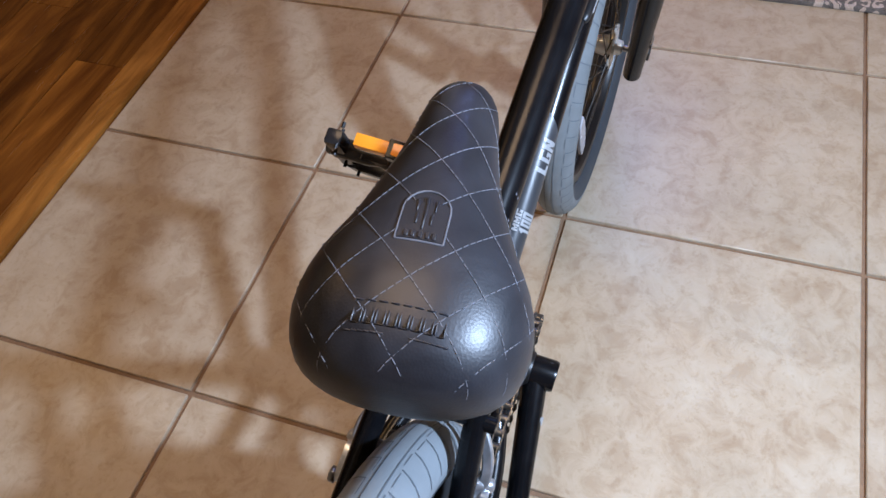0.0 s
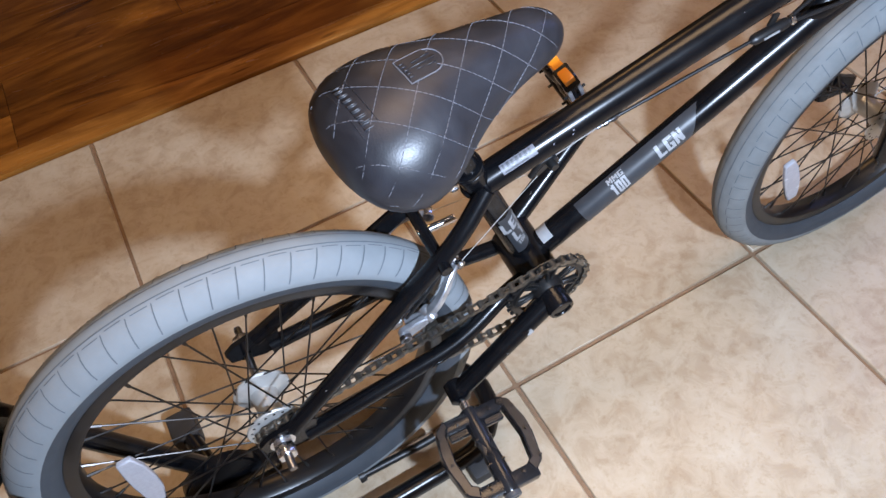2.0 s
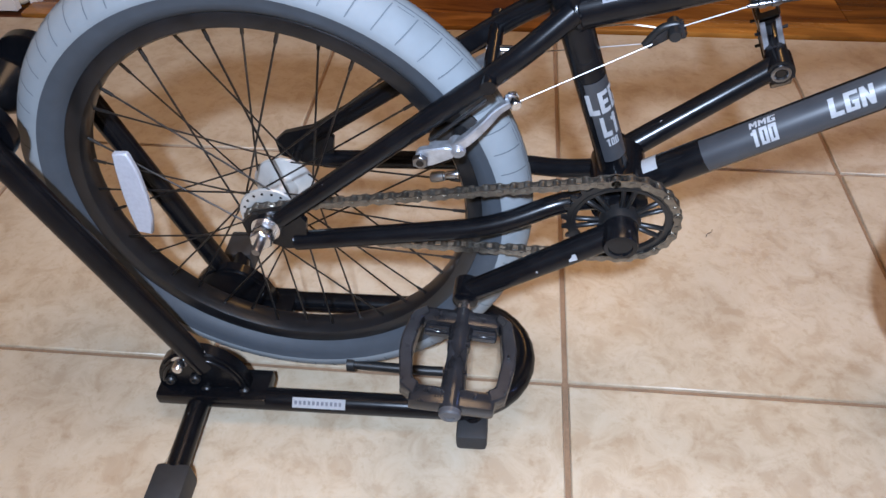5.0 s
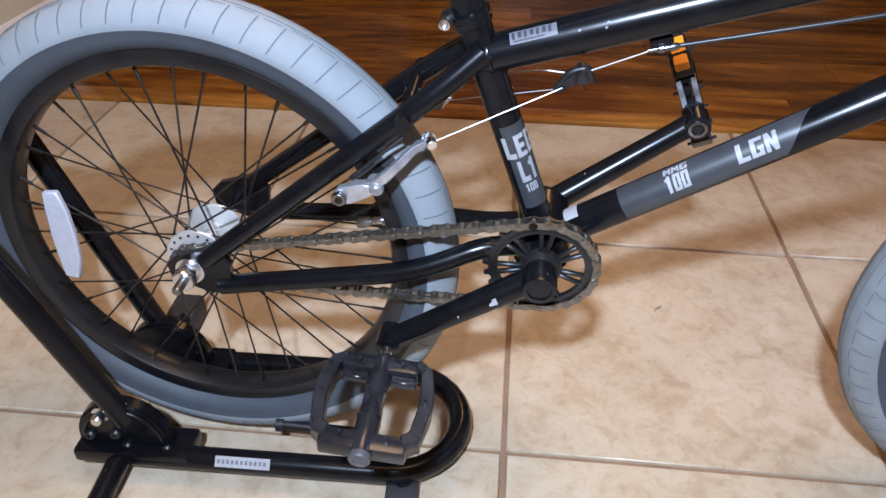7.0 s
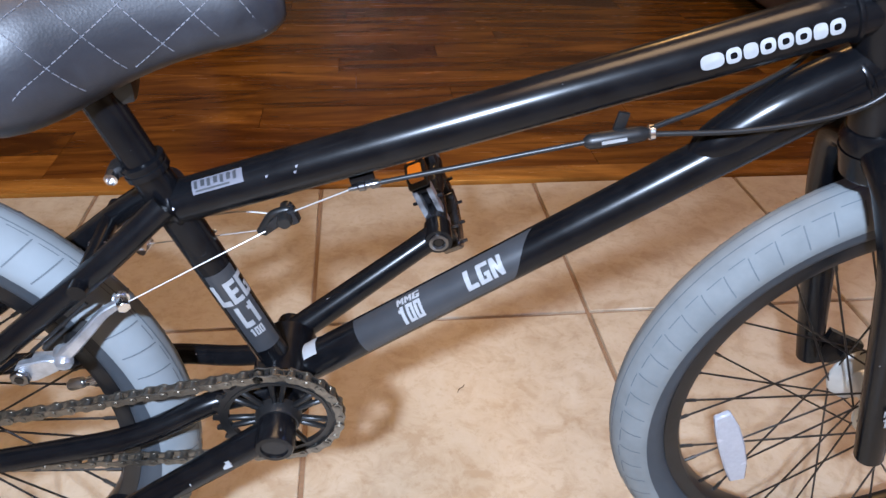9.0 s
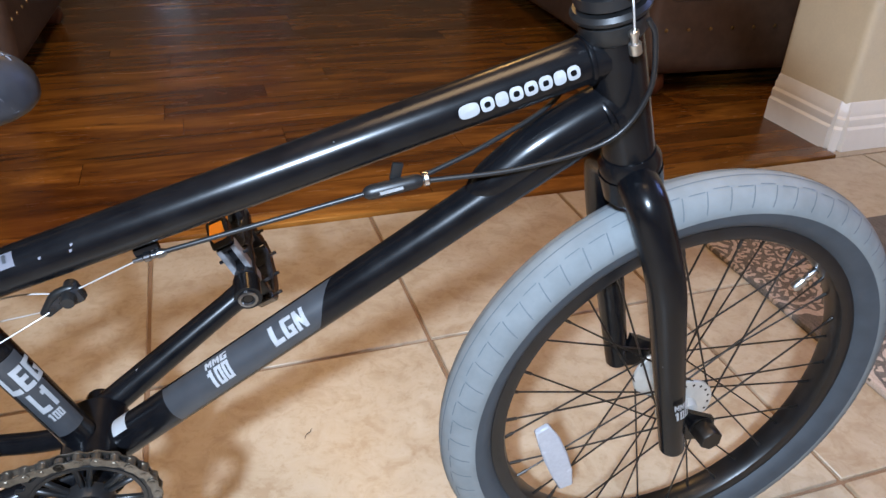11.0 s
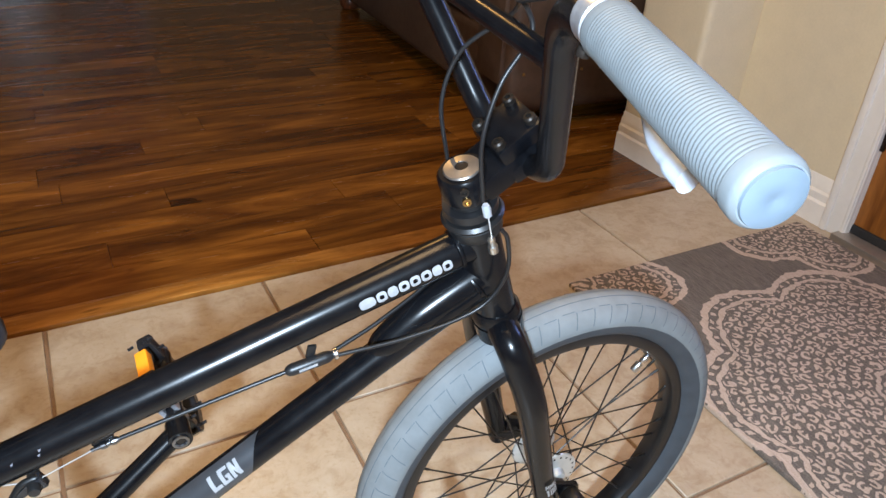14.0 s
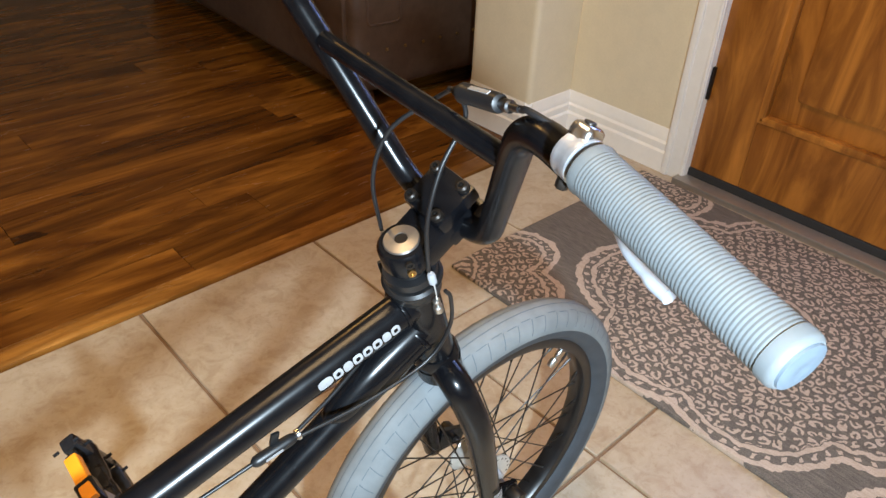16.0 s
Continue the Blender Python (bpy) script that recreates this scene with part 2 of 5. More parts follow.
M_CHROME = simple("chromed steel", (0.75, 0.76, 0.79), 0.24, 1.0, 0.1, 60)
M_ALLOY = simple("dull alloy", (0.62, 0.62, 0.61), 0.34, 1.0, 0.18, 90)
M_CHAIN = simple("oily chain steel", (0.19, 0.175, 0.15), 0.34, 0.9, 0.5, 200)
def vinyl_material():
    """Pebbled upholstery vinyl with a soft sheen and worn, shinier patches."""
    m, nt, b = material("dark grey saddle vinyl", (0.03, 0.03, 0.04), 0.45, 0.06, 0.52)
    v = coords(nt)
    vo = nt.nodes.new("ShaderNodeTexVoronoi")
    vo.inputs["Scale"].default_value = 620
    nt.links.new(v, vo.inputs["Vector"])
    wear = noise_out(nt, v, 22, 5, 0.6, 0.8)
    crease = noise_out(nt, coords(nt, (40, 130, 60)), 1.0, 4, 0.6, 1.0)
    c = ramp(nt, wear, [(0.3, (0.011, 0.0115, 0.015)), (0.7, (0.026, 0.027, 0.034))])
    nt.links.new(c, b.inputs["Base Color"])
    rough_range(nt, b, wear, 0.34, 0.50)
    bump(nt, b, mix(nt, 0.55, vo.outputs["Distance"], crease), 0.20, 0.0006)
    return m


M_LEATHER = vinyl_material()
M_THREAD = simple("grey stitching thread", (0.115, 0.117, 0.135), 0.7, 0, 0.5, 60)
M_GRIP = simple("pale grey grip rubber", (0.126, 0.140, 0.148), 0.62, 0, 0.14, 60, 0.0003)
M_DECAL = simple("white decal print", (0.30, 0.305, 0.315), 0.42, 0, 0.15, 180)
M_DECALGREY = simple("grey decal film", (0.036, 0.038, 0.043), 0.36, 0, 0.2, 70)
M_BRAKE = simple("satin polished alloy", (0.50, 0.52, 0.56), 0.30, 0.80, 0.5, 90)
M_LABEL = simple("lavender grey label film", (0.12, 0.12, 0.142), 0.45, 0, 0.15, 200)
M_BOLT = simple("dark bolt steel", (0.22, 0.22, 0.23), 0.3, 1.0, 0.2, 90)
M_LEVER = simple("satin lever alloy", (0.58, 0.64, 0.74), 0.42, 0.25, 0.12, 70)
M_PLUG = simple("blue-grey plug rubber", (0.095, 0.118, 0.145), 0.6, 0, 0.12, 80)
M_PEDAL = simple("scuffed glossy black plastic", (0.014, 0.014, 0.016), 0.24, 0, 0.8, 60, 0.0004, 0.34)
M_SCUFFGLINT = simple("scuffed grey plastic", (0.22, 0.22, 0.235), 0.35, 0, 0.5, 90, 0.0004)
M_CAP = simple("dull grey plastic", (0.060, 0.061, 0.066), 0.45, 0, 0.3, 80, 0.0003)
M_WIRE = simple("bare braided steel wire", (0.62, 0.61, 0.59), 0.38, 0.6, 0.1, 400)
M_AMBER, _nt, _b = material("amber reflector plastic", (0.90, 0.35, 0.011), 0.22)
M_REFLECT = simple("clear reflector plastic", (0.42, 0.42, 0.46), 0.25, 0, 0.1, 240, 0.0006)
M_WHITEPL = simple("grey plastic", (0.30, 0.31, 0.33), 0.4, 0, 0.06, 50)
M_COPPER = simple("tarnished cap alloy", (0.31, 0.29, 0.27), 0.34, 0.9, 0.3, 70)
M_TILE = tile_material()
M_GROUT = simple("sandy grout", (0.24, 0.155, 0.09), 0.9, 0, 0.25, 160, 0.001)
M_WOOD = wood_material("reddish floor wood", (0.098, 0.031, 0.0033), (0.300, 0.120, 0.0130))
M_EDGE = wood_material("honey edge wood", (0.17, 0.066, 0.009), (0.42, 0.19, 0.030))
M_DOOR = wood_material("stained door wood", (0.15, 0.048, 0.007), (0.45, 0.180, 0.027), "z", (0.24, 0.40), 0.3, 0.05)
M_WALL = simple("beige wall paint", (0.72, 0.635, 0.455), 0.75, 0, 0.05, 150, 0.0006)
M_TRIM = simple("white trim enamel", (0.86, 0.83, 0.78), 0.32, 0, 0.04, 40)
M_CEIL = simple("white ceiling paint", (0.76, 0.74, 0.70), 0.85, 0, 0.04, 120, 0.001)
M_SOFA = simple("brown worn leather", (0.080, 0.049, 0.032), 0.45, 0, 0.35, 28, 0.0012)
M_FOOT = simple("turned reddish wood", (0.13, 0.045, 0.018), 0.35, 0, 0.3, 40)
M_BRASS = simple("antique brass", (0.45, 0.30, 0.12), 0.35, 1.0, 0.2, 80)
M_DARK = simple("dark bronze", (0.022, 0.018, 0.015), 0.4, 0.6, 0.2, 60)
M_RUG = rug_material()
M_SILL = simple("aluminium sill", (0.42, 0.38, 0.33), 0.4, 0.7, 0.1, 60)
M_PANE, _nt, _b = material("door pane glass", (0.9, 0.93, 1.0), 0.12)
_b.inputs["Transmission Weight"].default_value = 1.0

# ---- building helpers ----
def part(name, bm, mat, parent=None, label="", smooth=True, m=None):
    me = bpy.data.meshes.new(name)
    bm.normal_update()
    bm.to_mesh(me)
    bm.free()
    return link(name, me, mat, parent, label, smooth, m)


def link(name, me, mat, parent=None, label="", smooth=True, m=None):
    for k in mat if isinstance(mat, (list, tuple)) else (mat,):
        me.materials.append(k)
    if smooth:
        me.shade_smooth()
        me.set_sharp_from_angle(angle=radians(38))
    ob = new(name, me)
    ob.parent = parent
    if m is not None:
        ob.matrix_basis = m
    return tagged(ob, label)


def again(ob, m, label=""):
    """Another object on the same mesh, under the same parent."""
    o = new(ob.name.split(".")[0], ob.data)
    o.parent = ob.parent
    o.matrix_basis = m
    return tagged(o, label or ob.get("label", ""))


def box(size, at=(0, 0, 0), bevel=0.0, turn=None, bm=None, seg=2):
    own = bmesh.new()
    bmesh.ops.create_cube(own, size=1, matrix=Matrix.Diagonal((*size, 1)))
    if bevel:
        bmesh.ops.bevel(own, geom=own.edges[:], offset=bevel, segments=seg, affect="EDGES", profile=0.6)
    m = Matrix.Translation(at) @ (turn or Matrix())
    bmesh.ops.transform(own, matrix=m, verts=own.verts[:])
    return own if bm is None else merge(bm, own)


def merge(bm, other):
    me = bpy.data.meshes.new("joined")
    other.to_mesh(me)
    other.free()
    bm.from_mesh(me)
    bpy.data.meshes.remove(me)
    return bm


def moved(bm, m):
    bmesh.ops.transform(bm, matrix=m, verts=bm.verts[:])
    return bm


def curve_points(pts, n=8, closed=False):
    """A smooth line through pts."""
    p = [Vector(q) for q in pts]
    k = len(p)
    out = []
    spans = range(k if closed else k - 1)
    for i in spans:
        if closed:
            a, b, c, d = p[i - 1], p[i], p[(i + 1) % k], p[(i + 2) % k]
        else:
            b, c = p[i], p[i + 1]
            a = p[i - 1] if i else b * 2 - c
            d = p[i + 2] if i + 2 < k else c * 2 - b
        for j in range(n):
            t = j / n
            out.append(0.5 * (2 * b + (c - a) * t + (2 * a - 5 * b + 4 * c - d) * t * t + (3 * b - 3 * c + d - a) * t ** 3))
    if not closed:
        out.append(p[-1])
    return out


def rounded(pts, r, n=6):
    """The broken line pts with its corners rounded to radius r."""
    p = [Vector(q) for q in pts]
    out = [p[0]]
    for a, b, c in zip(p, p[1:], p[2:]):
        u, v = (a - b), (c - b)
        k = min(r, u.length * 0.48, v.length * 0.48)
        s, e = b + u.normalized() * k, b + v.normalized() * k
        for i in range(n + 1):
            t = i / n
            out.append(s * (1 - t) ** 2 + b * 2 * t * (1 - t) + e * t * t)
    out.append(p[-1])
    return out


def tube(pts, r, seg=14, closed=False, flat=1.0, cap=True, bm=None):
    """A tube along pts; r is one radius or one for each point; flat squeezes it sideways."""
    p = [Vector(q) for q in pts]
    n = len(p)
    rr = list(r) if isinstance(r, (list, tuple)) else [r] * n
    own = bm or bmesh.new()
    rings, ref = [], None
    for i in range(n):
        if closed:
            d = p[(i + 1) % n] - p[i - 1]
        else:
            d = p[min(i + 1, n - 1)] - p[max(i - 1, 0)]
        d.normalize()
        if ref is None:
            ref = Vector((0, 1, 0)) if abs(d.y) < 0.9 else Vector((1, 0, 0))
        ref = (ref - d * ref.dot(d)).normalized()
        o = d.cross(ref)
        rings.append([own.verts.new(p[i] + (ref * math.cos(a) * flat + o * math.sin(a)) * rr[i]) for a in (2 * math.pi * k / seg for k in range(seg))])
    pairs = list(zip(rings, rings[1:])) + ([(rings[-1], rings[0])] if closed else [])
    for a, b in pairs:
        for k in range(seg):
            own.faces.new((a[k], a[(k + 1) % seg], b[(k + 1) % seg], b[k]))
    if cap and not closed:
        own.faces.new(rings[0][::-1])
        own.faces.new(rings[-1])
    bmesh.ops.recalc_face_normals(own, faces=own.faces[:])
    return own


def lathe(profile, seg=32, axis="y", closed=False, at=(0, 0, 0), bm=None, mats=None, cap=True):
    """Turns (radius, along) pairs round an axis."""
    own = bmesh.new()
    rings = []
    for r, a in profile:
        ring = []
        for k in range(seg):
            t = 2 * math.pi * k / seg
            c, s = r * math.cos(t), r * math.sin(t)
            ring.append(own.verts.new({"y": (c, a, s), "z": (c, s, a), "x": (a, c, s)}[axis]))
        rings.append(ring)
    pairs = list(zip(rings, rings[1:])) + ([(rings[-1], rings[0])] if closed else [])
    for j, (a, b) in enumerate(pairs):
        for k in range(seg):
            f = own.faces.new((a[k], b[k], b[(k + 1) % seg], a[(k + 1) % seg]))
            if mats:
                f.material_index = mats[j]
    if not closed and cap:
        for ring in (rings[0], rings[-1]):
            try:
                own.faces.new(ring)
            except ValueError:
                pass
    bmesh.ops.recalc_face_normals(own, faces=own.faces[:])
    moved(own, Matrix.Translation(at))
    return own if bm is None else merge(bm, own)


def axis_turn(d):
    """Turns +z to the direction d."""
    return Vector(d).to_track_quat("Z", "Y").to_matrix().to_4x4()


def turned(profile, a, d, seg=20):
    """A lathe piece with its axis from a along d."""
    return moved(lathe(profile, seg, "z"), Matrix.Translation(a) @ axis_turn(d))


def hexnut(a, d, r, h):
    own = bmesh.new()
    bmesh.ops.create_cone(own, cap_ends=True, segments=6, radius1=r, radius2=r, depth=h)
    bmesh.ops.bevel(own, geom=own.edges[:], offset=r * 0.08, segments=1, affect="EDGES")
    return moved(own, Matrix.Translation(Vector(a) + Vector(d).normalized() * h / 2) @ axis_turn(d))


def prism(outline, depth, bm=None):
    """An outline in x and z pushed through depth along y, centred."""
    own = bmesh.new()
    a = [own.verts.new((x, -depth / 2, z)) for x, z in outline]
    b = [own.verts.new((x, depth / 2, z)) for x, z in outline]
    n = len(a)
    own.faces.new(a[::-1])
    own.faces.new(b)
    for i in range(n):
        own.faces.new((a[i], a[(i + 1) % n], b[(i + 1) % n], b[i]))
    bmesh.ops.recalc_face_normals(own, faces=own.faces[:])
    return own if bm is None else merge(bm, own)


def profile_run(profile, a, b, out):
    """A moulding: (out, up) pairs pushed along the floor from a to b; out is the way it stands off the wall."""
    own = bmesh.new()
    o = Vector((*out, 0))
    ends = [[own.verts.new(Vector((*q, 0)) + o * s + Vector((0, 0, z))) for s, z in profile] for q in (a, b)]
    n = len(profile)
    for i in range(n):
        own.faces.new((ends[0][i], ends[0][(i + 1) % n], ends[1][(i + 1) % n], ends[1][i]))
    own.faces.new(ends[0][::-1])
    own.faces.new(ends[1])
    bmesh.ops.recalc_face_normals(own, faces=own.faces[:])
    return own


def thing(name, label, category, m=None, group="", kind=""):
    e = new(name)
    e.empty_display_size = 0.1
    if m is not None:
        e.matrix_basis = m
    return tagged(e, label, category, group, kind)

# ---- the place ----
S = 0.457                      # tile pitch
OPEN_L, OPEN_R = -1.66, 1.29   # the wide opening from the hall to the wooden floor
WALL_Y = 0.485                 # hall side of the wall with the opening
DOOR_X = 1.495                 # wall with the front door


def floor_slab():
    f = part("floor", box((5.0, 4.2, 0.05), (-0.85, -1.64, -0.030)), M_GROUT, None, "beige ceramic tile floor of the hall", False)
    return tagged(f, category="floor", kind="structure")


floor = floor_slab()


def wall(name, size, at, label):
    return tagged(part(name, box(size, at, 0.022, seg=4), M_WALL, None, label), category="wall", kind="structure")


wall("wall_pier_right", (0.27, 0.27, 2.7), (OPEN_R + 0.015 + 0.135, WALL_Y + 0.015 + 0.135, 1.35), "beige painted wall end beside the front door")
wall("wall_pier_left", (1.6, 0.27, 2.7), (OPEN_L - 0.8, WALL_Y + 0.15, 1.35), "beige painted wall end beside the opening")
wall("wall_door_near", (0.15, 0.43, 2.7), (DOOR_X + 0.09, WALL_Y - 0.185, 1.35), "beige painted wall beside the front door")
wall("wall_door_far", (0.15, 2.65, 2.7), (DOOR_X + 0.09, -2.265, 1.35), "beige painted wall beyond the front door")
wall("wall_door_over", (0.15, 1.02, 0.58), (DOOR_X + 0.09, -0.43, 2.41), "beige painted wall over the front door")
wall("wall_south", (5.0, 0.12, 2.7), (-0.85, -3.64, 1.35), "beige painted hall wall")
wall("wall_west", (0.12, 8.4, 2.7), (-3.36, 0.6, 1.35), "beige painted end wall")
wall("wall_north", (6.4, 0.12, 2.7), (-0.1, 4.86, 1.35), "beige painted wall of the wooden-floored room")
wall("wall_east", (0.12, 4.4, 2.7), (3.0, 2.6, 1.35), "beige painted wall of the wooden-floored room")
wall("wall_east_south", (1.5, 0.12, 2.7), (2.3, 0.70, 1.35), "beige painted wall of the wooden-floored room")
ceiling = tagged(part("ceiling", box((6.6, 8.8, 0.1), (-0.1, 0.6, 2.76)), M_CEIL, None, "white painted ceiling", False), category="ceiling", kind="structure")

BASE = [(0.0, 0.0), (0.018, 0.0), (0.018, 0.062), (0.012, 0.069), (0.014, 0.078), (0.014, 0.090), (0.008, 0.097), (0.009, 0.112), (0.004, 0.120), (0.004, 0.130), (0.0, 0.136)]


def baseboard(a, b, out):
    o = part("baseboard", profile_run(BASE, a, b, out), M_TRIM, None, "white moulded baseboard along the wall")
    return tagged(o, category="baseboard", kind="structure")


baseboard((OPEN_R + 0.015, 0.76), (OPEN_R + 0.015, WALL_Y + 0.03), (-1, 0))
baseboard((OPEN_R + 0.03, WALL_Y + 0.015), (DOOR_X + 0.015, WALL_Y + 0.015), (0, -1))
baseboard((OPEN_R + 0.015, WALL_Y + 0.03), (OPEN_R + 0.03, WALL_Y + 0.015), (-0.7071, -0.7071))
baseboard((DOOR_X + 0.015, WALL_Y + 0.015), (DOOR_X + 0.015, 0.106), (-1, 0))
baseboard((OPEN_L, 0.77), (OPEN_L, WALL_Y + 0.03), (1, 0))
baseboard((-3.3, WALL_Y + 0.015), (OPEN_L - 0.015, WALL_Y + 0.015), (0, -1))


def front_door():
    d = thing("door_1", "stained brown wooden front door with raised panels", "door", kind="structure")
    x = DOOR_X + 0.045
    rails = [(0.16, -0.055, 1.05), (0.16, -0.815, 1.05)]
    for w, y, z in rails:
        part("stile", box((0.045, w, 2.02), (x, y + 0.005, z), 0.004), M_DOOR, d)
    for z, h in ((0.145, 0.21), (0.92, 0.16), (1.97, 0.18)):
        part("rail", box((0.044, 0.60, h), (x, -0.43, z), 0.004), M_DOOR, d)
    z0, h = 0.545, 0.60
    part("panel", box((0.016, 0.62, h), (x + 0.004, -0.43, z0), 0.002), M_DOOR, d)
    part("raised_field", box((0.03, 0.44, h - 0.17), (x - 0.004, -0.43, z0), 0.012), M_DOOR, d)
    for y in (-0.43 - 0.292, -0.43 + 0.292):
        part("moulding", box((0.03, 0.022, h), (x - 0.012, y, z0), 0.007), M_DOOR, d)
    for z in (z0 - h / 2 + 0.012, z0 + h / 2 - 0.012):
        part("moulding", box((0.03, 0.60, 0.022), (x - 0.012, -0.43, z), 0.007), M_DOOR, d)
    part("glass_pane", box((0.012, 0.60, 0.87), (x, -0.43, 1.44)), M_PANE, d, smooth=False)
    part("door_sweep", box((0.05, 0.935, 0.030), (x - 0.004, -0.43, 0.030), 0.004), M_RUBBER, d, "black rubber door sweep")
    for z in (0.31, 1.02, 1.76):
        hg = part("hinge", box((0.012, 0.026, 0.095), (x - 0.030, 0.032, z), 0.003), M_DARK, d, "dark bronze hinge")
        part("hinge_knuckle", lathe([(0.006, -0.05), (0.0075, -0.045), (0.0075, 0.045), (0.006, 0.05)], 10, "z", at=(x - 0.037, 0.040, z)), M_DARK, hg)
    return d


def door_frame():
    d = thing("door_frame", "white moulded casing round the front door", "door frame", kind="structure")
    for y0, s in ((0.067, 1), (-0.927, -1)):
        bm = box((0.018, 0.078, 2.15), (DOOR_X + 0.006, y0, 1.075), 0.005)
        box((0.028, 0.022, 2.15), (DOOR_X + 0.003, y0 + s * 0.026, 1.075), 0.007, bm=bm)
        box((0.024, 0.012, 2.15), (DOOR_X + 0.004, y0 - s * 0.030, 1.075), 0.005, bm=bm)
        part("casing", bm, M_TRIM, d)
        part("jamb", box((0.13, 0.020, 2.1), (DOOR_X + 0.075, y0 - s * 0.030, 1.05), 0.002), M_TRIM, d)
    part("head_casing", box((0.024, 1.07, 0.085), (DOOR_X + 0.005, -0.43, 2.17), 0.005), M_TRIM, d)
    return d


def glass_door():
    d = thing("window_1", "tall glass door with white frame at dusk", "glass door", kind="structure")
    for x in (-0.62, -0.245, 0.345):
        part("window_frame", box((0.08, 0.05, 2.06), (x, 4.775, 1.03), 0.006), M_TRIM, d)
    for x0, x1 in ((-0.58, -0.285), (-0.205, 0.305)):
        for z in (0.06, 2.00):
            part("window_rail", box((x1 - x0, 0.05, 0.12), ((x0 + x1) / 2, 4.775, z), 0.006), M_TRIM, d)
        part("pane", box((x1 - x0, 0.008, 1.82), ((x0 + x1) / 2, 4.785, 1.03)), M_PANE, d, smooth=False)
    return d


glass_door()
front_door()
door_frame()
tagged(part("door_sill", box((0.13, 0.955, 0.022), (DOOR_X + 0.03, -0.43, 0.009), 0.005), M_SILL, None, "worn metal sill under the front door"), category="door sill", kind="structure")


def door_mat():
    me = box((0.79, 1.30, 0.012), (0, 0, 0.006), 0.004)
    r = part("rug", me, M_RUG, None, "grey door rug with cream scrolled medallions", m=pose(1.040, -0.508, 0.001, 0, 0, -0.6))
    tagged(r, category="rug")
    return r


door_mat()


def bun_foot(parent, x, y):
    p = [(0.020, 0.0), (0.040, 0.006), (0.052, 0.030), (0.050, 0.055), (0.036, 0.075), (0.030, 0.080), (0.040, 0.086), (0.040, 0.100)]
    part("bun_foot", lathe(p, 20, "z", at=(x, y, 0)), M_FOOT, parent, "turned reddish wooden bun foot")


def cushion(size, at, r=0.06):
    return box(size, at, r, seg=4)


def sofa(m, length, label, depth=0.95):
    """Front edge along +y from the origin, the seat reaching to +x."""
    s = thing("sofa", label, "sofa", m, "sofas")
    for x, y in ((0.06, 0.06), (0.06, length - 0.06), (depth - 0.08, 0.06), (depth - 0.08, length - 0.06)):
        bun_foot(s, x, y)
    part("base", box((depth, length - 0.06, 0.25), (depth / 2, length / 2, 0.200), 0.03, seg=3), M_SOFA, s)
    for y in (0.12, length - 0.12):
        part("arm", cushion((depth, 0.25, 0.57), (depth / 2, y, 0.355), 0.05), M_SOFA, s)
        part("arm_panel", box((0.03, 0.17, 0.34), (0.0, y, 0.34), 0.012), M_SOFA, s)
    n = max(1, round((length - 0.5) / 0.8))
    w = (length - 0.5) / n
    for i in range(n):
        y = 0.25 + w * (i + 0.5)
        part("seat_cushion", cushion((depth - 0.22, w - 0.01, 0.18), (depth / 2 - 0.12, y, 0.415), 0.06), M_SOFA, s)
        part("back_cushion", cushion((0.24, w - 0.01, 0.50), (depth - 0.26, y, 0.70), 0.09), M_SOFA, s)
    part("back", cushion((0.22, length - 0.1, 0.80), (depth - 0.11, length / 2, 0.50), 0.06), M_SOFA, s)
    for k in range(10):
        part("nailhead", lathe([(0.006, 0), (0.005, -0.003), (0.002, -0.004)], 10, "y", at=(0.055 + k * 0.076, -0.005, 0.216)), M_BRASS, s)
    part("panel_welt", tube(rounded([(0.055, -0.004, 0.60), (0.055, -0.004, 0.305), (0.185, -0.004, 0.305), (0.185, -0.004, 0.60)], 0.02), 0.005, 8), M_SOFA, s)
    return s


sofa(pose(0.985, 0.985, 0, 0, 0, -3), 1.85, "brown leather sofa on turned bun feet")
sofa(pose(-0.82, 1.43, 0, 0, 0, 88), 1.9, "brown leather sofa at the far side of the wooden floor")


def hair():
    pts = [(-0.241, -0.172, 0.0012), (-0.238, -0.166, 0.0022), (-0.232, -0.162, 0.0026), (-0.229, -0.155, 0.0012)]
    h = part("hair", tube(curve_points(pts, 6), 0.0005, 5), M_DARK, None, "short dark hair lying on the tile")
    return tagged(h, category="hair")


hair()

# ---- the bicycle: x forward, y to its left, z up, from under the rear axle ----
BIKE = pose(-0.776, -0.406, 0, 0, 0, -2.1) @ pose(0, 0, 0, 6.0, 0, 0)
bike = thing("bicycle", "black freestyle bicycle with grey tyres held in a floor stand", "bicycle", BIKE)
REAR, FRONT = Vector((0.0, 0, 0.283)), Vector((0.899, 0, 0.2630))
BB = Vector((0.340, 0, 0.321))
RW = 0.2615

# frame tubes
SEAT_TOP, HEAD_TOP, HEAD_BOT = Vector((0.267, 0, 0.533)), Vector((0.7435, 0, 0.668)), Vector((0.781, 0, 0.559))
part("seat_tube", tube([BB, SEAT_TOP], 0.0139, 20, bm=None), M_PAINT, bike)
top_tube = part("top_tube", tube([(0.275, 0, 0.4990), (0.742, 0, 0.6460)], [0.0157, 0.0174], 24), M_PAINT, bike)
dt = [(0.345, 0, 0.3165), (0.50, 0, 0.4222), (0.655, 0, 0.5282), (0.72, 0, 0.577), (0.765, 0, 0.604)]
down_tube = part("down_tube", tube(curve_points(dt, 5), [0.0161] * 11 + [0.0168, 0.0176, 0.0184, 0.0192] + [0.0196] * 6, 24), M_PAINT, bike)
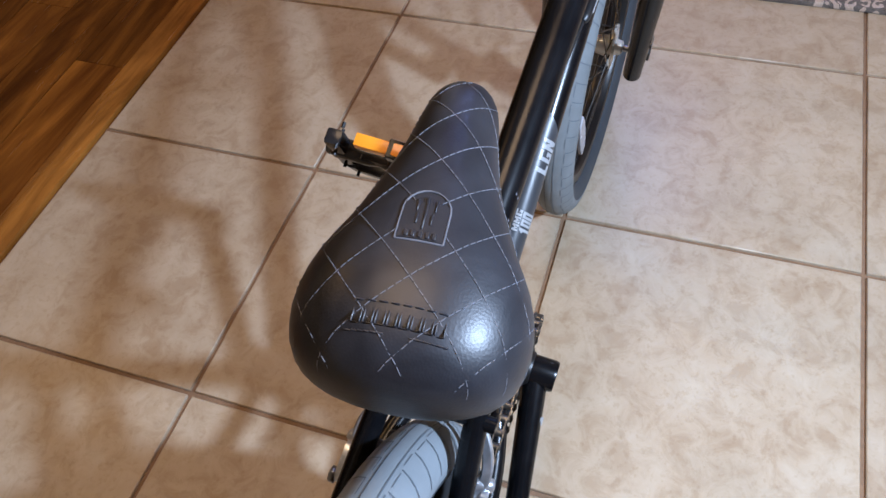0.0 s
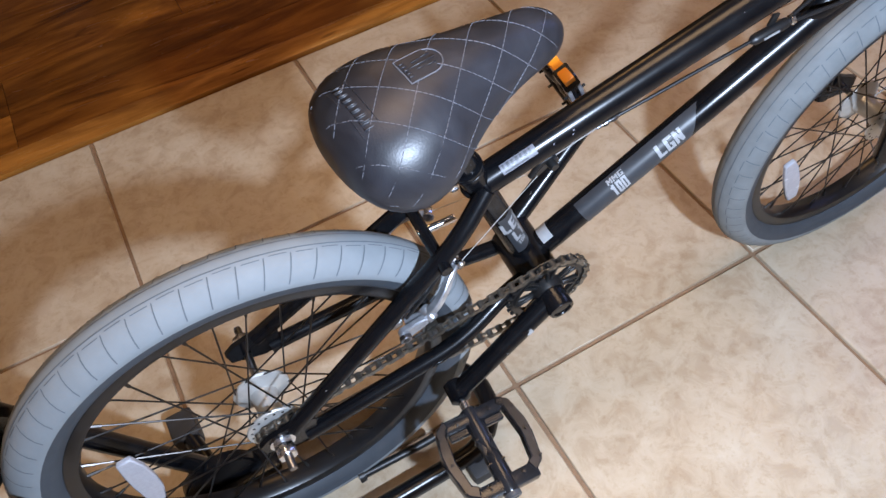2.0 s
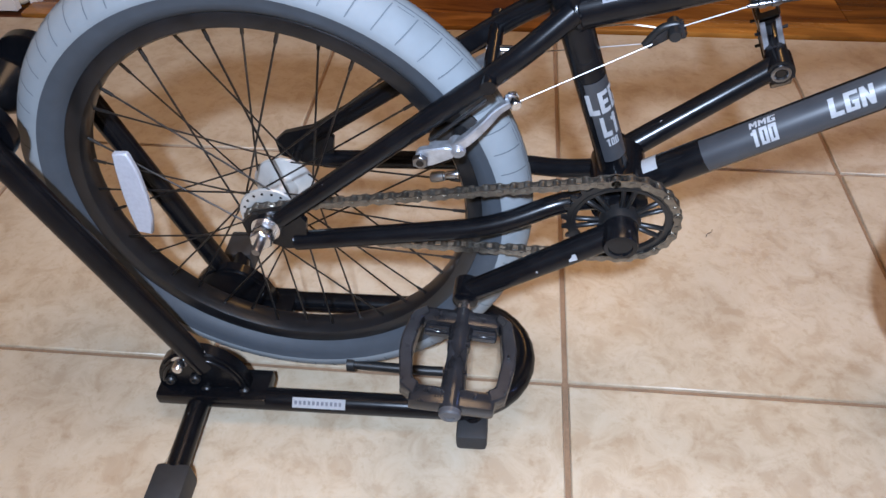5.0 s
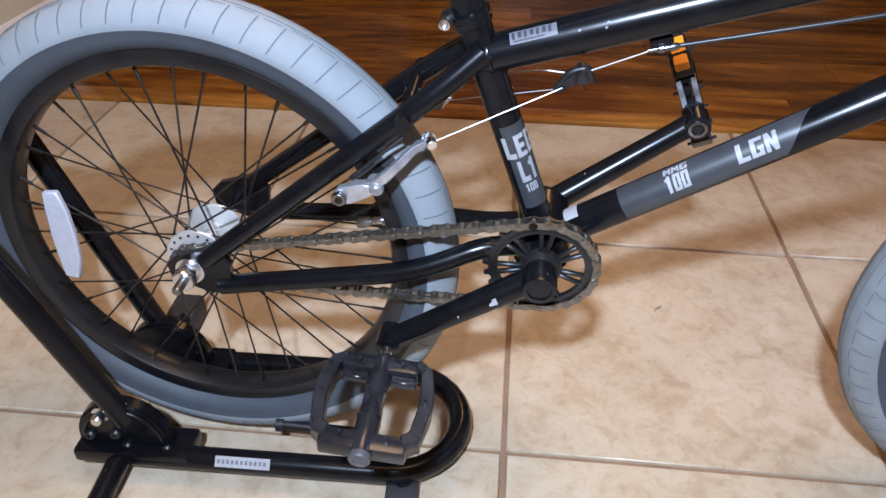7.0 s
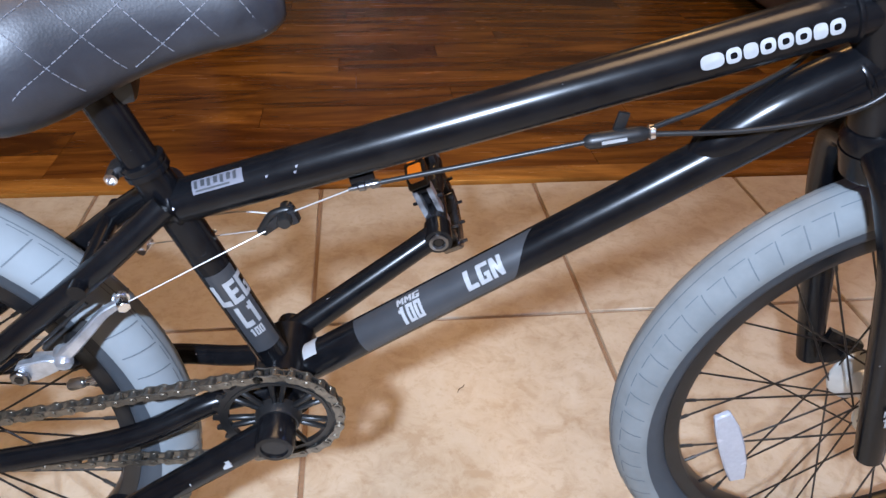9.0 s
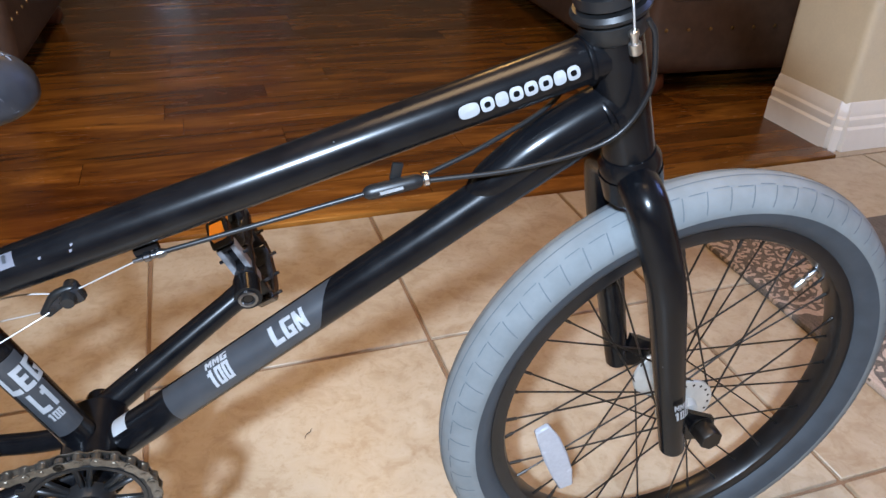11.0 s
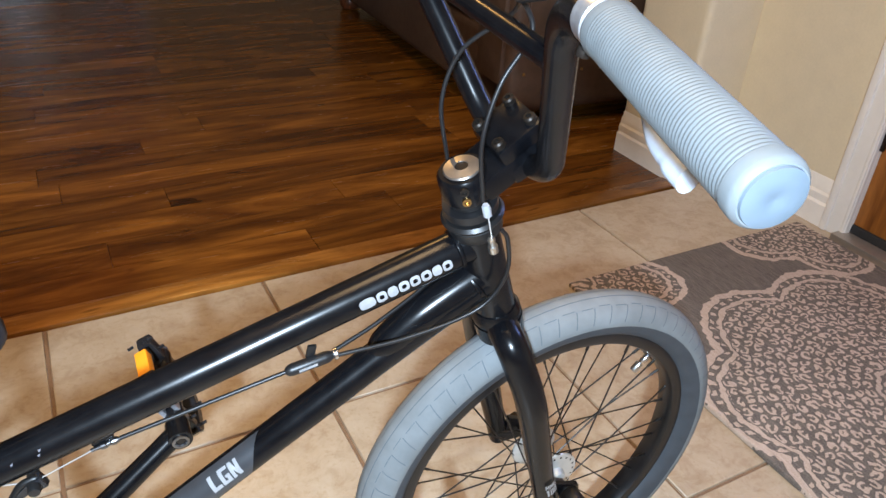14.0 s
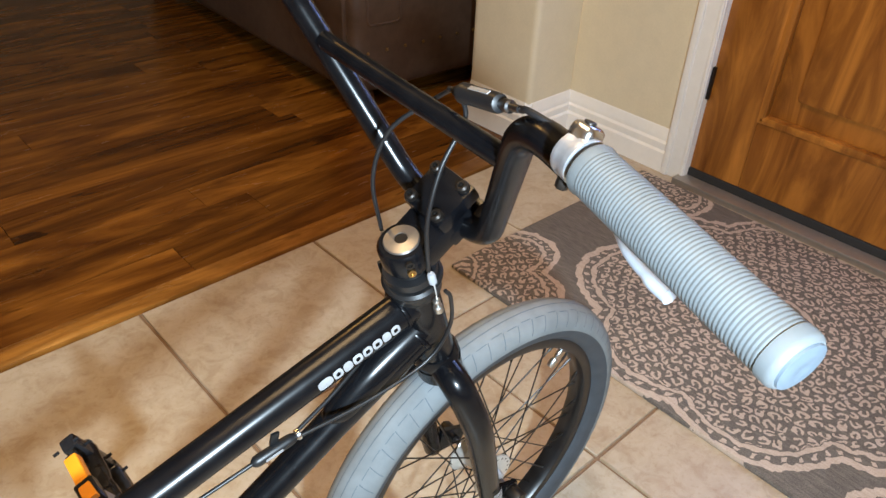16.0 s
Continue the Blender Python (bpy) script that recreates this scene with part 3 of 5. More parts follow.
part("head_tube", tube([HEAD_TOP, HEAD_BOT], 0.0205, 24), M_PAINT, bike)
part("bottom_bracket_shell", lathe([(0.021, -0.034), (0.026, -0.033), (0.026, 0.033), (0.021, 0.034)], 28, at=BB), M_PAINT, bike)
for s in (-1, 1):
    part("seat_stay", tube(rounded([(0.279, s * 0.016, 0.510), (0.240, s * 0.034, 0.4785), (0.020, s * 0.060, 0.300)], 0.05), 0.0095, 16), M_PAINT, bike)
    bow = 0.0 if s < 0 else 0.024
    cs = [(0.030, s * 0.060, 0.268), (0.225, s * 0.058, 0.307 - bow), (0.290, s * 0.040, 0.331 - bow * 1.5), (0.330, s * 0.028, 0.326 - bow * 0.6)]
    part("chain_stay", tube(rounded(cs, 0.035), 0.0098, 16), M_PAINT, bike)
    drop = prism([(-0.018, 0.272), (-0.020, 0.292), (-0.008, 0.304), (0.034, 0.318), (0.046, 0.300), (0.040, 0.262), (0.020, 0.258), (-0.006, 0.268)], 0.006)
    part("dropout", moved(drop, Matrix.Translation((0, s * 0.060, 0))), M_PAINT, bike)
part("stay_bridge", tube([(0.218, -0.052, 0.462), (0.218, 0.052, 0.462)], 0.0065, 12), M_PAINT, bike)
# flattened gusset on the down tube below the head
gus = [(0.648, 0, 0.5335), (0.668, 0, 0.5490), (0.700, 0, 0.5740), (0.735, 0, 0.5955), (0.763, 0, 0.6105)]
part("gusset", tube(curve_points(gus, 5), [0.004, 0.008, 0.011, 0.0132, 0.0148, 0.0158, 0.0165, 0.017, 0.0175, 0.018] + [0.0184] * 11, 20), M_PAINT, bike)
for c, dv, r in (((0.283, 0, 0.5015), (0.467, 0, 0.147), 0.0166), ((0.7275, 0, 0.6415), (0.467, 0, 0.147), 0.0182), ((0.7505, 0, 0.5990), (0.387, 0, 0.265), 0.0208), ((0.357, 0, 0.3247), (0.387, 0, 0.265), 0.0168)):
    part("weld_bead", turned([(r - 0.002, -0.0032), (r + 0.0007, -0.0015), (r + 0.0010, 0.0), (r + 0.0006, 0.0016), (r - 0.002, 0.0032)], c, dv, 28), M_PAINT, bike)
part("weld_bead", lathe([(0.0155, -0.003), (0.0175, 0), (0.0155, 0.003)], 24, "z"), M_PAINT, bike, m=Matrix.Translation((0.2775, 0, 0.5035)) @ axis_turn((-0.33, 0, 0.944)))
part("cable_guide", moved(box((0.018, 0.006, 0.008), (0, 0, 0), 0.002), Matrix.Translation((0.415, -0.002, 0.5210)) @ pose(0, 0, 0, 0, -17, 0)), M_PAINT, bike)

# headset and cable detangler
ax = (HEAD_TOP - HEAD_BOT).normalized()


def on_steer(d):
    return HEAD_TOP + ax * d


part("headset_cup", turned([(0.0215, -0.008), (0.0245, -0.004), (0.0245, 0.006), (0.020, 0.009)], HEAD_TOP, ax, 28), M_BLACK, bike)
part("headset_cup", turned([(0.020, -0.016), (0.0245, -0.012), (0.0250, -0.002), (0.0215, 0.005)], HEAD_BOT, ax, 28), M_PAINT, bike)
part("detangler_plate", turned([(0.017, 0.0), (0.0275, 0.001), (0.0285, 0.004), (0.026, 0.007), (0.018, 0.008)], on_steer(0.009), ax, 32), M_BLACK, bike)
part("detangler_bearing", turned([(0.018, 0.0), (0.0245, 0.001), (0.0245, 0.009), (0.018, 0.010)], on_steer(0.018), ax, 32), M_CABLE, bike)
part("headset_spacer", turned([(0.0175, 0.0), (0.0185, 0.001), (0.0185, 0.0075), (0.0175, 0.008)], on_steer(0.028), ax, 24), M_BLACK, bike)

# stem
STEM_TOP = on_steer(0.062)
fw = Vector((ax.z, 0, -ax.x))          # forward, square to the steering axis
BAR_C = Vector((0.771, 0, 0.746))
stem = part("stem", turned([(0.016, 0.034), (0.0215, 0.036), (0.0225, 0.040), (0.0225, 0.058), (0.020, 0.0615), (0.0, 0.0615)], HEAD_TOP, ax, 28), M_PAINT, bike)
mid = (on_steer(0.048) + BAR_C) / 2
d = (BAR_C - on_steer(0.048)).normalized()
up = Vector((-d.z, 0, d.x))
bl = box((0.050, 0.047, 0.024), (0.002, 0, -0.0055), 0.006)
part("stem_body", moved(bl, Matrix.Translation(mid) @ Matrix(((d.x, 0, up.x, 0), (0, 1, 0, 0), (d.z, 0, up.z, 0), (0, 0, 0, 1)))), M_PAINT, stem)
part("top_clamp", moved(box((0.046, 0.050, 0.017), (0, 0, 0.013), 0.005), Matrix.Translation(BAR_C) @ Matrix(((d.x, 0, up.x, 0), (0, 1, 0, 0), (d.z, 0, up.z, 0), (0, 0, 0, 1)))), M_PAINT, stem)
part("bottom_clamp", moved(box((0.046, 0.050, 0.017), (0, 0, -0.011), 0.005), Matrix.Translation(BAR_C) @ Matrix(((d.x, 0, up.x, 0), (0, 1, 0, 0), (d.z, 0, up.z, 0), (0, 0, 0, 1)))), M_PAINT, stem)
for a in (-0.016, 0.016):
    for y in (-0.017, 0.017):
        part("clamp_bolt", turned([(0.0, 0.0), (0.0055, 0.0), (0.0055, 0.006), (0.004, 0.0075), (0.0025, 0.0075), (0.0025, 0.004), (0.0, 0.004)], BAR_C + d * a + up * 0.020 + Vector((0, y, 0)), up, 14), M_DARK, stem)
part("steerer_cap", turned([(0.0158, 0.0), (0.0163, 0.001), (0.0154, 0.0024), (0.0060, 0.0036), (0.0054, 0.001), (0.0, 0.001)], on_steer(0.0615), ax, 28), M_COPPER, stem, "tarnished steerer cap")
part("cap_bolt", turned([(0.0, 0), (0.0058, 0), (0.0058, 0.0018), (0.0, 0.0018)], on_steer(0.0625), ax, 12), M_DARK, stem)
for k in (0.042, 0.053):
    part("pinch_bolt", turned([(0, 0), (0.0038, 0), (0.0038, 0.003), (0.0022, 0.003), (0.0022, 0.001), (0, 0.001)], on_steer(k) + Vector((-0.010, -0.0205, 0)), (-0.35, -1, 0), 12), M_DARK if k > 0.05 else M_BRASS, stem)

# handlebar with cross bar
R_ROOT, R_BEND = Vector((0.779, -0.045, 0.7335)), Vector((0.7035, -0.124, 0.909))
G_IN, G_END = Vector((0.684, -0.188, 0.918)), Vector((0.655, -0.317, 0.915))


L_ROOT, L_BEND = Vector((0.775, 0.048, 0.7315)), Vector((0.718, 0.179, 0.892))
LG_IN, LG_END = Vector((0.711, 0.237, 0.902)), Vector((0.705, 0.367, 0.899))
bar = rounded([G_END, R_BEND, R_ROOT, L_ROOT, L_BEND, LG_END], 0.034, 8)
handlebar = part("handlebar", tube(bar, 0.0111, 18), M_PAINT, bike)
XR, XL = R_ROOT.lerp(R_BEND, 0.72), L_ROOT.lerp(L_BEND, 0.72)
part("cross_bar", tube([XR, XL], 0.0085, 16), M_PAINT, handlebar)
for a, b, lab in ((G_IN, G_END, "pale grey ribbed rubber grip"), (LG_IN, LG_END, "pale grey ribbed rubber grip")):
    n = (b - a).length
    prof = [(0.0, 0.0), (0.0148, 0.0), (0.0152, 0.002)]
    ribs = 52
    q = (n - 0.008) / ribs
    for k in range(ribs):
        z = 0.006 + k * q
        prof += [(0.01425, z), (0.01425, z + q * 0.12), (0.0146, z + q * 0.45), (0.0146, z + q * 0.70)]
    prof += [(0.0143, n - 0.002), (0.0150, n - 0.0012), (0.0150, n + 0.004), (0.0144, n + 0.006), (0.0130, n + 0.0075)]
    grip = part("grip", turned(prof + [(0.0, n + 0.0075)], a, b - a, 28), M_GRIP, bike, lab)
    part("bar_plug", turned([(0.0, 0), (0.0126, 0), (0.0122, 0.0020), (0.0085, 0.0031), (0.0040, 0.0030), (0.0022, 0.0024), (0.0, 0.0022)], b + (b - a).normalized() * 0.0068, b - a, 24), M_PLUG, grip)

# brake lever on the right
gd = (G_END - G_IN).normalized()
lv = part("brake_lever", turned([(0.0113, -0.007), (0.0134, -0.0062), (0.0139, -0.003), (0.0132, 0.0), (0.0139, 0.002), (0.0136, 0.006), (0.0113, 0.007)], G_IN - gd * 0.011, gd, 24), M_BRAKE, bike, "polished alloy brake lever")
part("clamp_lug", moved(box((0.017, 0.015, 0.012), (0, 0, 0), 0.0055, seg=4), Matrix.Translation(G_IN - gd * 0.013 + Vector((0.004, 0.0, 0.0115))) @ pose(0, 0, 0, 5, 24, 0)), M_CHROME, lv)
part("lug_screw", turned([(0, 0), (0.0034, 0), (0.0034, 0.0012), (0.0018, 0.0014), (0, 0.0014)], G_IN - gd * 0.013 + Vector((0.005, 0, 0.0175)), (0.35, 0, 1), 12), M_DARK, lv)
part("pivot_housing", moved(box((0.026, 0.018, 0.012), (0, 0, 0), 0.005, seg=3), Matrix.Translation(G_IN - gd * 0.012 + Vector((0.020, 0.0, -0.016))) @ pose(0, 0, 0, 0, 45, 0)), M_BRAKE, lv)
blade = [Vector((0.706, -0.178, 0.905)), Vector((0.720, -0.188, 0.878)), Vector((0.714, -0.208, 0.866)), Vector((0.708, -0.229, 0.864)), Vector((0.705, -0.244, 0.864))]
part("lever_blade", tube(curve_points(blade, 6), [0.0056] * 8 + [0.0052] * 10 + [0.0062] * 7, 12, flat=1.2), M_LEVER, lv)
part("lever_bolt", hexnut(G_IN - gd * 0.014 + Vector((-0.004, 0, -0.0135)), (-0.2, 0, -1), 0.0040, 0.006), M_DARK, lv)
JA, JB = Vector((0.7253, -0.036, 0.8825)), Vector((0.7045, -0.106, 0.9095))
jd = (JA - JB).normalized()
part("cable_adjuster", turned([(0.0024, -0.016), (0.0028, -0.006), (0.0042, -0.005), (0.0042, 0.002), (0.0030, 0.004), (0.0030, 0.009)], JB, jd, 14), M_BOLT, lv)
part("lever_cable", tube(curve_points([JB - jd * 0.018, JB - jd * 0.030, G_IN - gd * 0.020 + Vector((0.020, 0.0, -0.006))], 5), 0.0022, 8), M_CABLE, lv)
joint = part("cable_joint", turned([(0.003, 0.007), (0.0058, 0.008), (0.0066, 0.011), (0.0066, 0.050), (0.0072, 0.051), (0.0072, 0.059), (0.0050, 0.061), (0.0038, 0.070)], JB, jd, 16), M_CABLE, bike, "black cable splitter beside the handlebar")
jo = Vector((-0.45, -0.35, 0.82))
jo = (jo - jd * jo.dot(jd)).normalized()
ju = jd.cross(jo)
mk = box((0.0032, 0.0008, 0.027), (0, 0, 0))
part("joint_mark", moved(mk, Matrix.Translation(JB + jd * 0.030 + jo * 0.0067) @ Matrix((ju, jo, jd)).transposed().to_4x4()), M_DECAL, joint, smooth=False)

# fork
fork = part("fork_crown", turned([(0.0205, -0.016), (0.0255, -0.012), (0.0245, -0.034), (0.019, -0.040), (0.0, -0.040)], HEAD_BOT, ax, 28), M_PAINT, bike)
for s in (-1, 1):
    leg = rounded([(0.783, s * 0.012, 0.546), (0.781, s * 0.040, 0.540), (0.802, s * 0.060, 0.480), (0.868, s * 0.062, 0.251)], 0.045, 8)
    n = len(leg)
    part("fork_leg", tube(leg, [0.0165 - 0.0005 * min(1, i / n) for i in range(n - 1)] + [0.0125], 20), M_PAINT, fork)
    part("fork_dropout", moved(prism([(-0.028, 0.034), (-0.006, 0.022), (0.014, 0.012), (0.018, -0.006), (0.008, -0.016), (-0.010, -0.014), (-0.030, -0.012)], 0.006), Matrix.Translation((FRONT.x, s * 0.054, FRONT.z))), M_PAINT, fork)


def wheel(m, label, rear, shift):
    """A wheel about its own y axis; shift is the frame's middle seen from the tyre's."""
    rim = part("wheel", lathe([(0.2115, -0.0155), (0.2130, -0.0140), (0.2060, -0.0125), (0.2060, 0.0125), (0.2130, 0.0140), (0.2115, 0.0155), (0.2030, 0.0165), (0.1975, 0.0145), (0.1945, 0.009), (0.1940, 0.0), (0.1945, -0.009), (0.1975, -0.0145), (0.2030, -0.0165)], 96, closed=True), M_RIM, bike, label, m=m)
    prof, mats = [], []
    a0 = [(0.2110, 0.0135), (0.2140, 0.0180), (0.2185, 0.0225), (0.2250, 0.0258), (0.2315, 0.0272)]
    a1 = [(0.2325, 0.0278), (0.2390, 0.0273), (0.2455, 0.0250), (0.2515, 0.0210), (0.2565, 0.0155), (0.2600, 0.0082), (RW, 0.0)]
    right = [(r, -y) for r, y in a0 + a1]
    left = [(r, y) for r, y in reversed(a0 + a1[:-1])]
    prof = right + left
    k = len(a0)
    mats = [1] * k + [0] * (len(prof) - 1 - 2 * k) + [1] * k
    part("tyre", lathe(prof, 112, mats=mats, cap=False), [M_TREAD if rear else M_TREADWARM, M_SIDE], rim, "grey tyre with darker sidewalls")
    # dark strips on the tread paint the shade of shallow cross cuts and dashes
    g = bmesh.new()

    def groove(rows, wd):
        vs = []
        for r, y, t in rows:
            for off in (-wd, wd):
                q = t + off / r
                vs.append(g.verts.new((r * math.cos(q), y, r * math.sin(q))))
        for i in range(0, len(vs) - 2, 2):
            g.faces.new((vs[i], vs[i + 1], vs[i + 3], vs[i + 2]))

    N = 66
    lift = 0.0004

    def rad(y):
        for (r0, y0), (r1, y1) in zip(a1, a1[1:]):
            if y1 <= y <= y0:
                return r0 + (r1 - r0) * (y0 - y) / (y0 - y1)
        return a1[0][0]

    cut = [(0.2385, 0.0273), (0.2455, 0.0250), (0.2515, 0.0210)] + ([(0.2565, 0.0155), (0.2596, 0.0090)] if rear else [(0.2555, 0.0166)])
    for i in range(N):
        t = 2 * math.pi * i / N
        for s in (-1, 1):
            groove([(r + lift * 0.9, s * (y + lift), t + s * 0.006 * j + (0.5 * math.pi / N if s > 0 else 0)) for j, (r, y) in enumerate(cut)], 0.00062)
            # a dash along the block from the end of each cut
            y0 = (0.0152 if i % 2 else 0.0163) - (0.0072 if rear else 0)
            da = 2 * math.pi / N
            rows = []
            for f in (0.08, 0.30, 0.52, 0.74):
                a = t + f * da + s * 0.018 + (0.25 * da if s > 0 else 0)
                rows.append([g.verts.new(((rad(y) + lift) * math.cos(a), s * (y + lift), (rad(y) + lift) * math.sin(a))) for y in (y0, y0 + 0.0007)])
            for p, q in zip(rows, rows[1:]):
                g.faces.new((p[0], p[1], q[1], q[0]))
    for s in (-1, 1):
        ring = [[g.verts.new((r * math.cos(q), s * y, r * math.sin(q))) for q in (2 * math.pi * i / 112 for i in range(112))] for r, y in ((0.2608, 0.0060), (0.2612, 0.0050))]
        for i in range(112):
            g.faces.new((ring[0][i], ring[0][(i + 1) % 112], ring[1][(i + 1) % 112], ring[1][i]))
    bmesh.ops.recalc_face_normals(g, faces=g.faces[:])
    tagged(part("tread_groove", g, M_GROOVESHADE, rim, smooth=False), kind="stuff")
    fl = 0.025
    hub = lathe([(0.006, -0.040), (0.010, -0.038), (0.012, -fl - 0.004), (0.032, -fl - 0.002), (0.033, -fl), (0.032, -fl + 0.002), (0.016, -fl + 0.008), (0.0135, 0), (0.016, fl - 0.008), (0.032, fl - 0.002), (0.033, fl), (0.032, fl + 0.002), (0.012, fl + 0.004), (0.010, 0.038), (0.006, 0.040)], 36)
    part("hub", hub, M_HUB, rim, "silver alloy hub")
    # dark discs on the solid flanges stand for the shade in the spoke holes
    hl = bmesh.new()
    for sd_ in (-1, 1):
        for k in range(18):
            a = 2 * math.pi * (k + 0.5 * (sd_ > 0)) / 18
            lathe([(0.0, sd_ * (fl + 0.0026)), (0.0016, sd_ * (fl + 0.0026)), (0.0016, sd_ * (fl + 0.0016))], 8, at=(0.0275 * math.cos(a), 0, 0.0275 * math.sin(a)), bm=hl, cap=False)
    tagged(part("flange_hole", hl, M_DARK, rim), kind="stuff")
    h = 0.100 if rear else 0.074
    part("axle", lathe([(0.004, -h), (0.0048, -h + 0.002), (0.0048, h - 0.002), (0.004, h)], 14, at=(0, shift, 0)), M_BOLT, rim)
    for s in (-1, 1):
        n0 = 0.0635 if rear else 0.0575
        wr = 0.0145 if rear else 0.0125
        part("axle_nut", hexnut((0, shift + s * (n0 + 0.003), 0), (0, s, 0), 0.0118 if rear else 0.0125, 0.018 if rear else 0.019), M_CHROME if rear else M_DARK, rim)
        part("axle_washer", lathe([(0.005, s * n0), (wr, s * n0), (wr, s * (n0 + 0.003)), (0.005, s * (n0 + 0.003))], 24, at=(0, shift, 0)), M_CHROME if rear else M_DARK, rim)
    if rear:
        part("cog", lathe([(0.012, -0.0365), (0.0185, -0.0365), (0.0205, -0.0345), (0.0205, -0.0330), (0.0185, -0.031), (0.012, -0.031)], 27), M_CHAIN, rim)
    ln, first = None, None
    for i in range(36):
        s = 1 if i % 2 else -1
        fwd = 1 if (i // 2) % 2 else -1
        t = 2 * math.pi * i / 36
        a = Vector((0.0300 * math.cos(t - fwd * 1.15), s * (fl + 0.001 * fwd), 0.0300 * math.sin(t - fwd * 1.15)))
        b = Vector((0.1955 * math.cos(t), s * 0.003, 0.1955 * math.sin(t)))
        dd = b - a
        ln = ln or dd.length
        q = Matrix.Translation(a) @ axis_turn(dd)
        if first is None:
            sp = tube([(0, 0, 0), (0, 0, ln - 0.013)], 0.00105, 6)
            tube([(0, 0, ln - 0.014), (0, 0, ln)], 0.0018, 6, bm=sp)
            first = part("spoke", sp, M_SPOKE, rim, m=q)
        else:
            again(first, q)
    # the clear reflector between the spokes
    t = radians(177 if rear else 202)
    out = [(-0.054, -0.0085), (-0.030, -0.0140), (0.0, -0.0155), (0.030, -0.0140), (0.054, -0.0085), (0.052, 0.0075), (0.030, 0.0095), (0.0, 0.0105), (-0.030, 0.0095), (-0.052, 0.0075)]
    rr = prism([(x, z) for x, z in out], 0.007)
    bmesh.ops.bevel(rr, geom=rr.edges[:], offset=0.0015, segments=1, affect="EDGES")
    q = Matrix.Translation((0.149 * math.cos(t), -0.016, 0.149 * math.sin(t))) @ Matrix.Rotation(-t + math.pi / 2, 4, "Y")
    part("wheel_reflector", rr, M_REFLECT, rim, "clear plastic spoke reflector", m=q)
    t = radians(13.5 if rear else 44)
    vd = Vector((math.cos(t), 0, math.sin(t)))
    v = part("valve", turned([(0.003, 0), (0.0042, 0.002), (0.0042, 0.014), (0.0030, 0.016), (0.0030, 0.020)], vd * 0.196, -vd, 12), M_CHROME, rim)
    part("valve_cap", turned([(0.0042, 0), (0.0052, 0.001), (0.0052, 0.012), (0.004, 0.014), (0.0, 0.014)], vd * 0.178, -vd, 12), M_ALLOY, v)
    return rim


# the rear wheel sits off the frame's middle and a little askew in the stand
wheel(pose(0.003, -0.018, 0.283, -6.0, 0, 0.9) @ Matrix.Scale(0.990, 4), "rear spoked wheel with black rim", True, 0.018)
wheel(Matrix.Translation(FRONT) @ pose(0, 0, 0, -4.5, 0, 0) @ Matrix.Scale(0.982, 4), "front spoked wheel with black rim", False, 0.0)

# drivetrain
CR = Vector((BB.x, -0.0505, BB.z))
ring = bmesh.new()
TEETH = 25
outl = []
for k in range(TEETH):
    for f, r in ((0.0, 0.0478), (0.28, 0.0482), (0.42, 0.0530), (0.58, 0.0530), (0.72, 0.0482)):
        a = 2 * math.pi * (k + f) / TEETH
        outl.append((r * math.cos(a), r * math.sin(a)))
inner = [(0.0395 * math.cos(math.atan2(z, x)), 0.0395 * math.sin(math.atan2(z, x))) for x, z in outl]
lay = []
for y in (-0.0017, 0.0017):
    lay.append(([ring.verts.new((x, y, z)) for x, z in outl], [ring.verts.new((x, y, z)) for x, z in inner]))
n = len(outl)
for i in range(n):
    j = (i + 1) % n
    ring.faces.new((lay[0][0][i], lay[0][0][j], lay[0][1][j], lay[0][1][i]))
    ring.faces.new((lay[1][0][i], lay[1][1][i], lay[1][1][j], lay[1][0][j]))
    ring.faces.new((lay[0][0][i], lay[1][0][i], lay[1][0][j], lay[0][0][j]))
    ring.faces.new((lay[0][1][i], lay[0][1][j], lay[1][1][j], lay[1][1][i]))
bmesh.ops.recalc_face_normals(ring, faces=ring.faces[:])
chainring = part("chainring", ring, M_BLACK, bike, "black spoked chainring", m=Matrix.Translation(CR))
part("ring_web", lathe([(0.0400, -0.0026), (0.0430, -0.0026), (0.0430, 0.0026), (0.0400, 0.0026)], 60, closed=True), M_BLACK, chainring)
part("ring_hub", lathe([(0.010, -0.010), (0.017, -0.009), (0.019, -0.003), (0.019, 0.003), (0.010, 0.004)], 28), M_BLACK, chainring)
sp = None
for k in range(7):
    a = 2 * math.pi * k / 7 + 0.3
    for e in (-0.13, 0.13):
        m = Matrix.Rotation(a + e, 4, "Y")
        if sp is None:
            sp = part("ring_arm", box((0.028, 0.005, 0.0042), (0.0295, 0, 0), 0.0012, seg=1), M_BLACK, chainring, m=m)
        else:
            again(sp, m)

# chain: links round the ring, along both runs and round the cog
COG = Vector((REAR.x, CR.y, REAR.z))
rc, rk = 0.0505, 0.0190
dv = CR - COG
L = dv.length
base_a = math.atan2(dv.z, dv.x)
off = math.asin((rc - rk) / L)
path = []


def arc(c, r, a0, a1, k):
    for i in range(k + 1):
        a = a0 + (a1 - a0) * i / k
        path.append(c + Vector((r * math.cos(a), 0, r * math.sin(a))))


arc(CR, rc, base_a + math.pi / 2 + off, base_a - math.pi / 2 - off, 40)
arc(COG, rk, base_a - math.pi / 2 - off, base_a - 3 * math.pi / 2 + off, 24)
path.append(path[0].copy())
cum = [0.0]
for a, b in zip(path, path[1:]):
    cum.append(cum[-1] + (b - a).length)
P = 0.0127
count = round(cum[-1] / P)


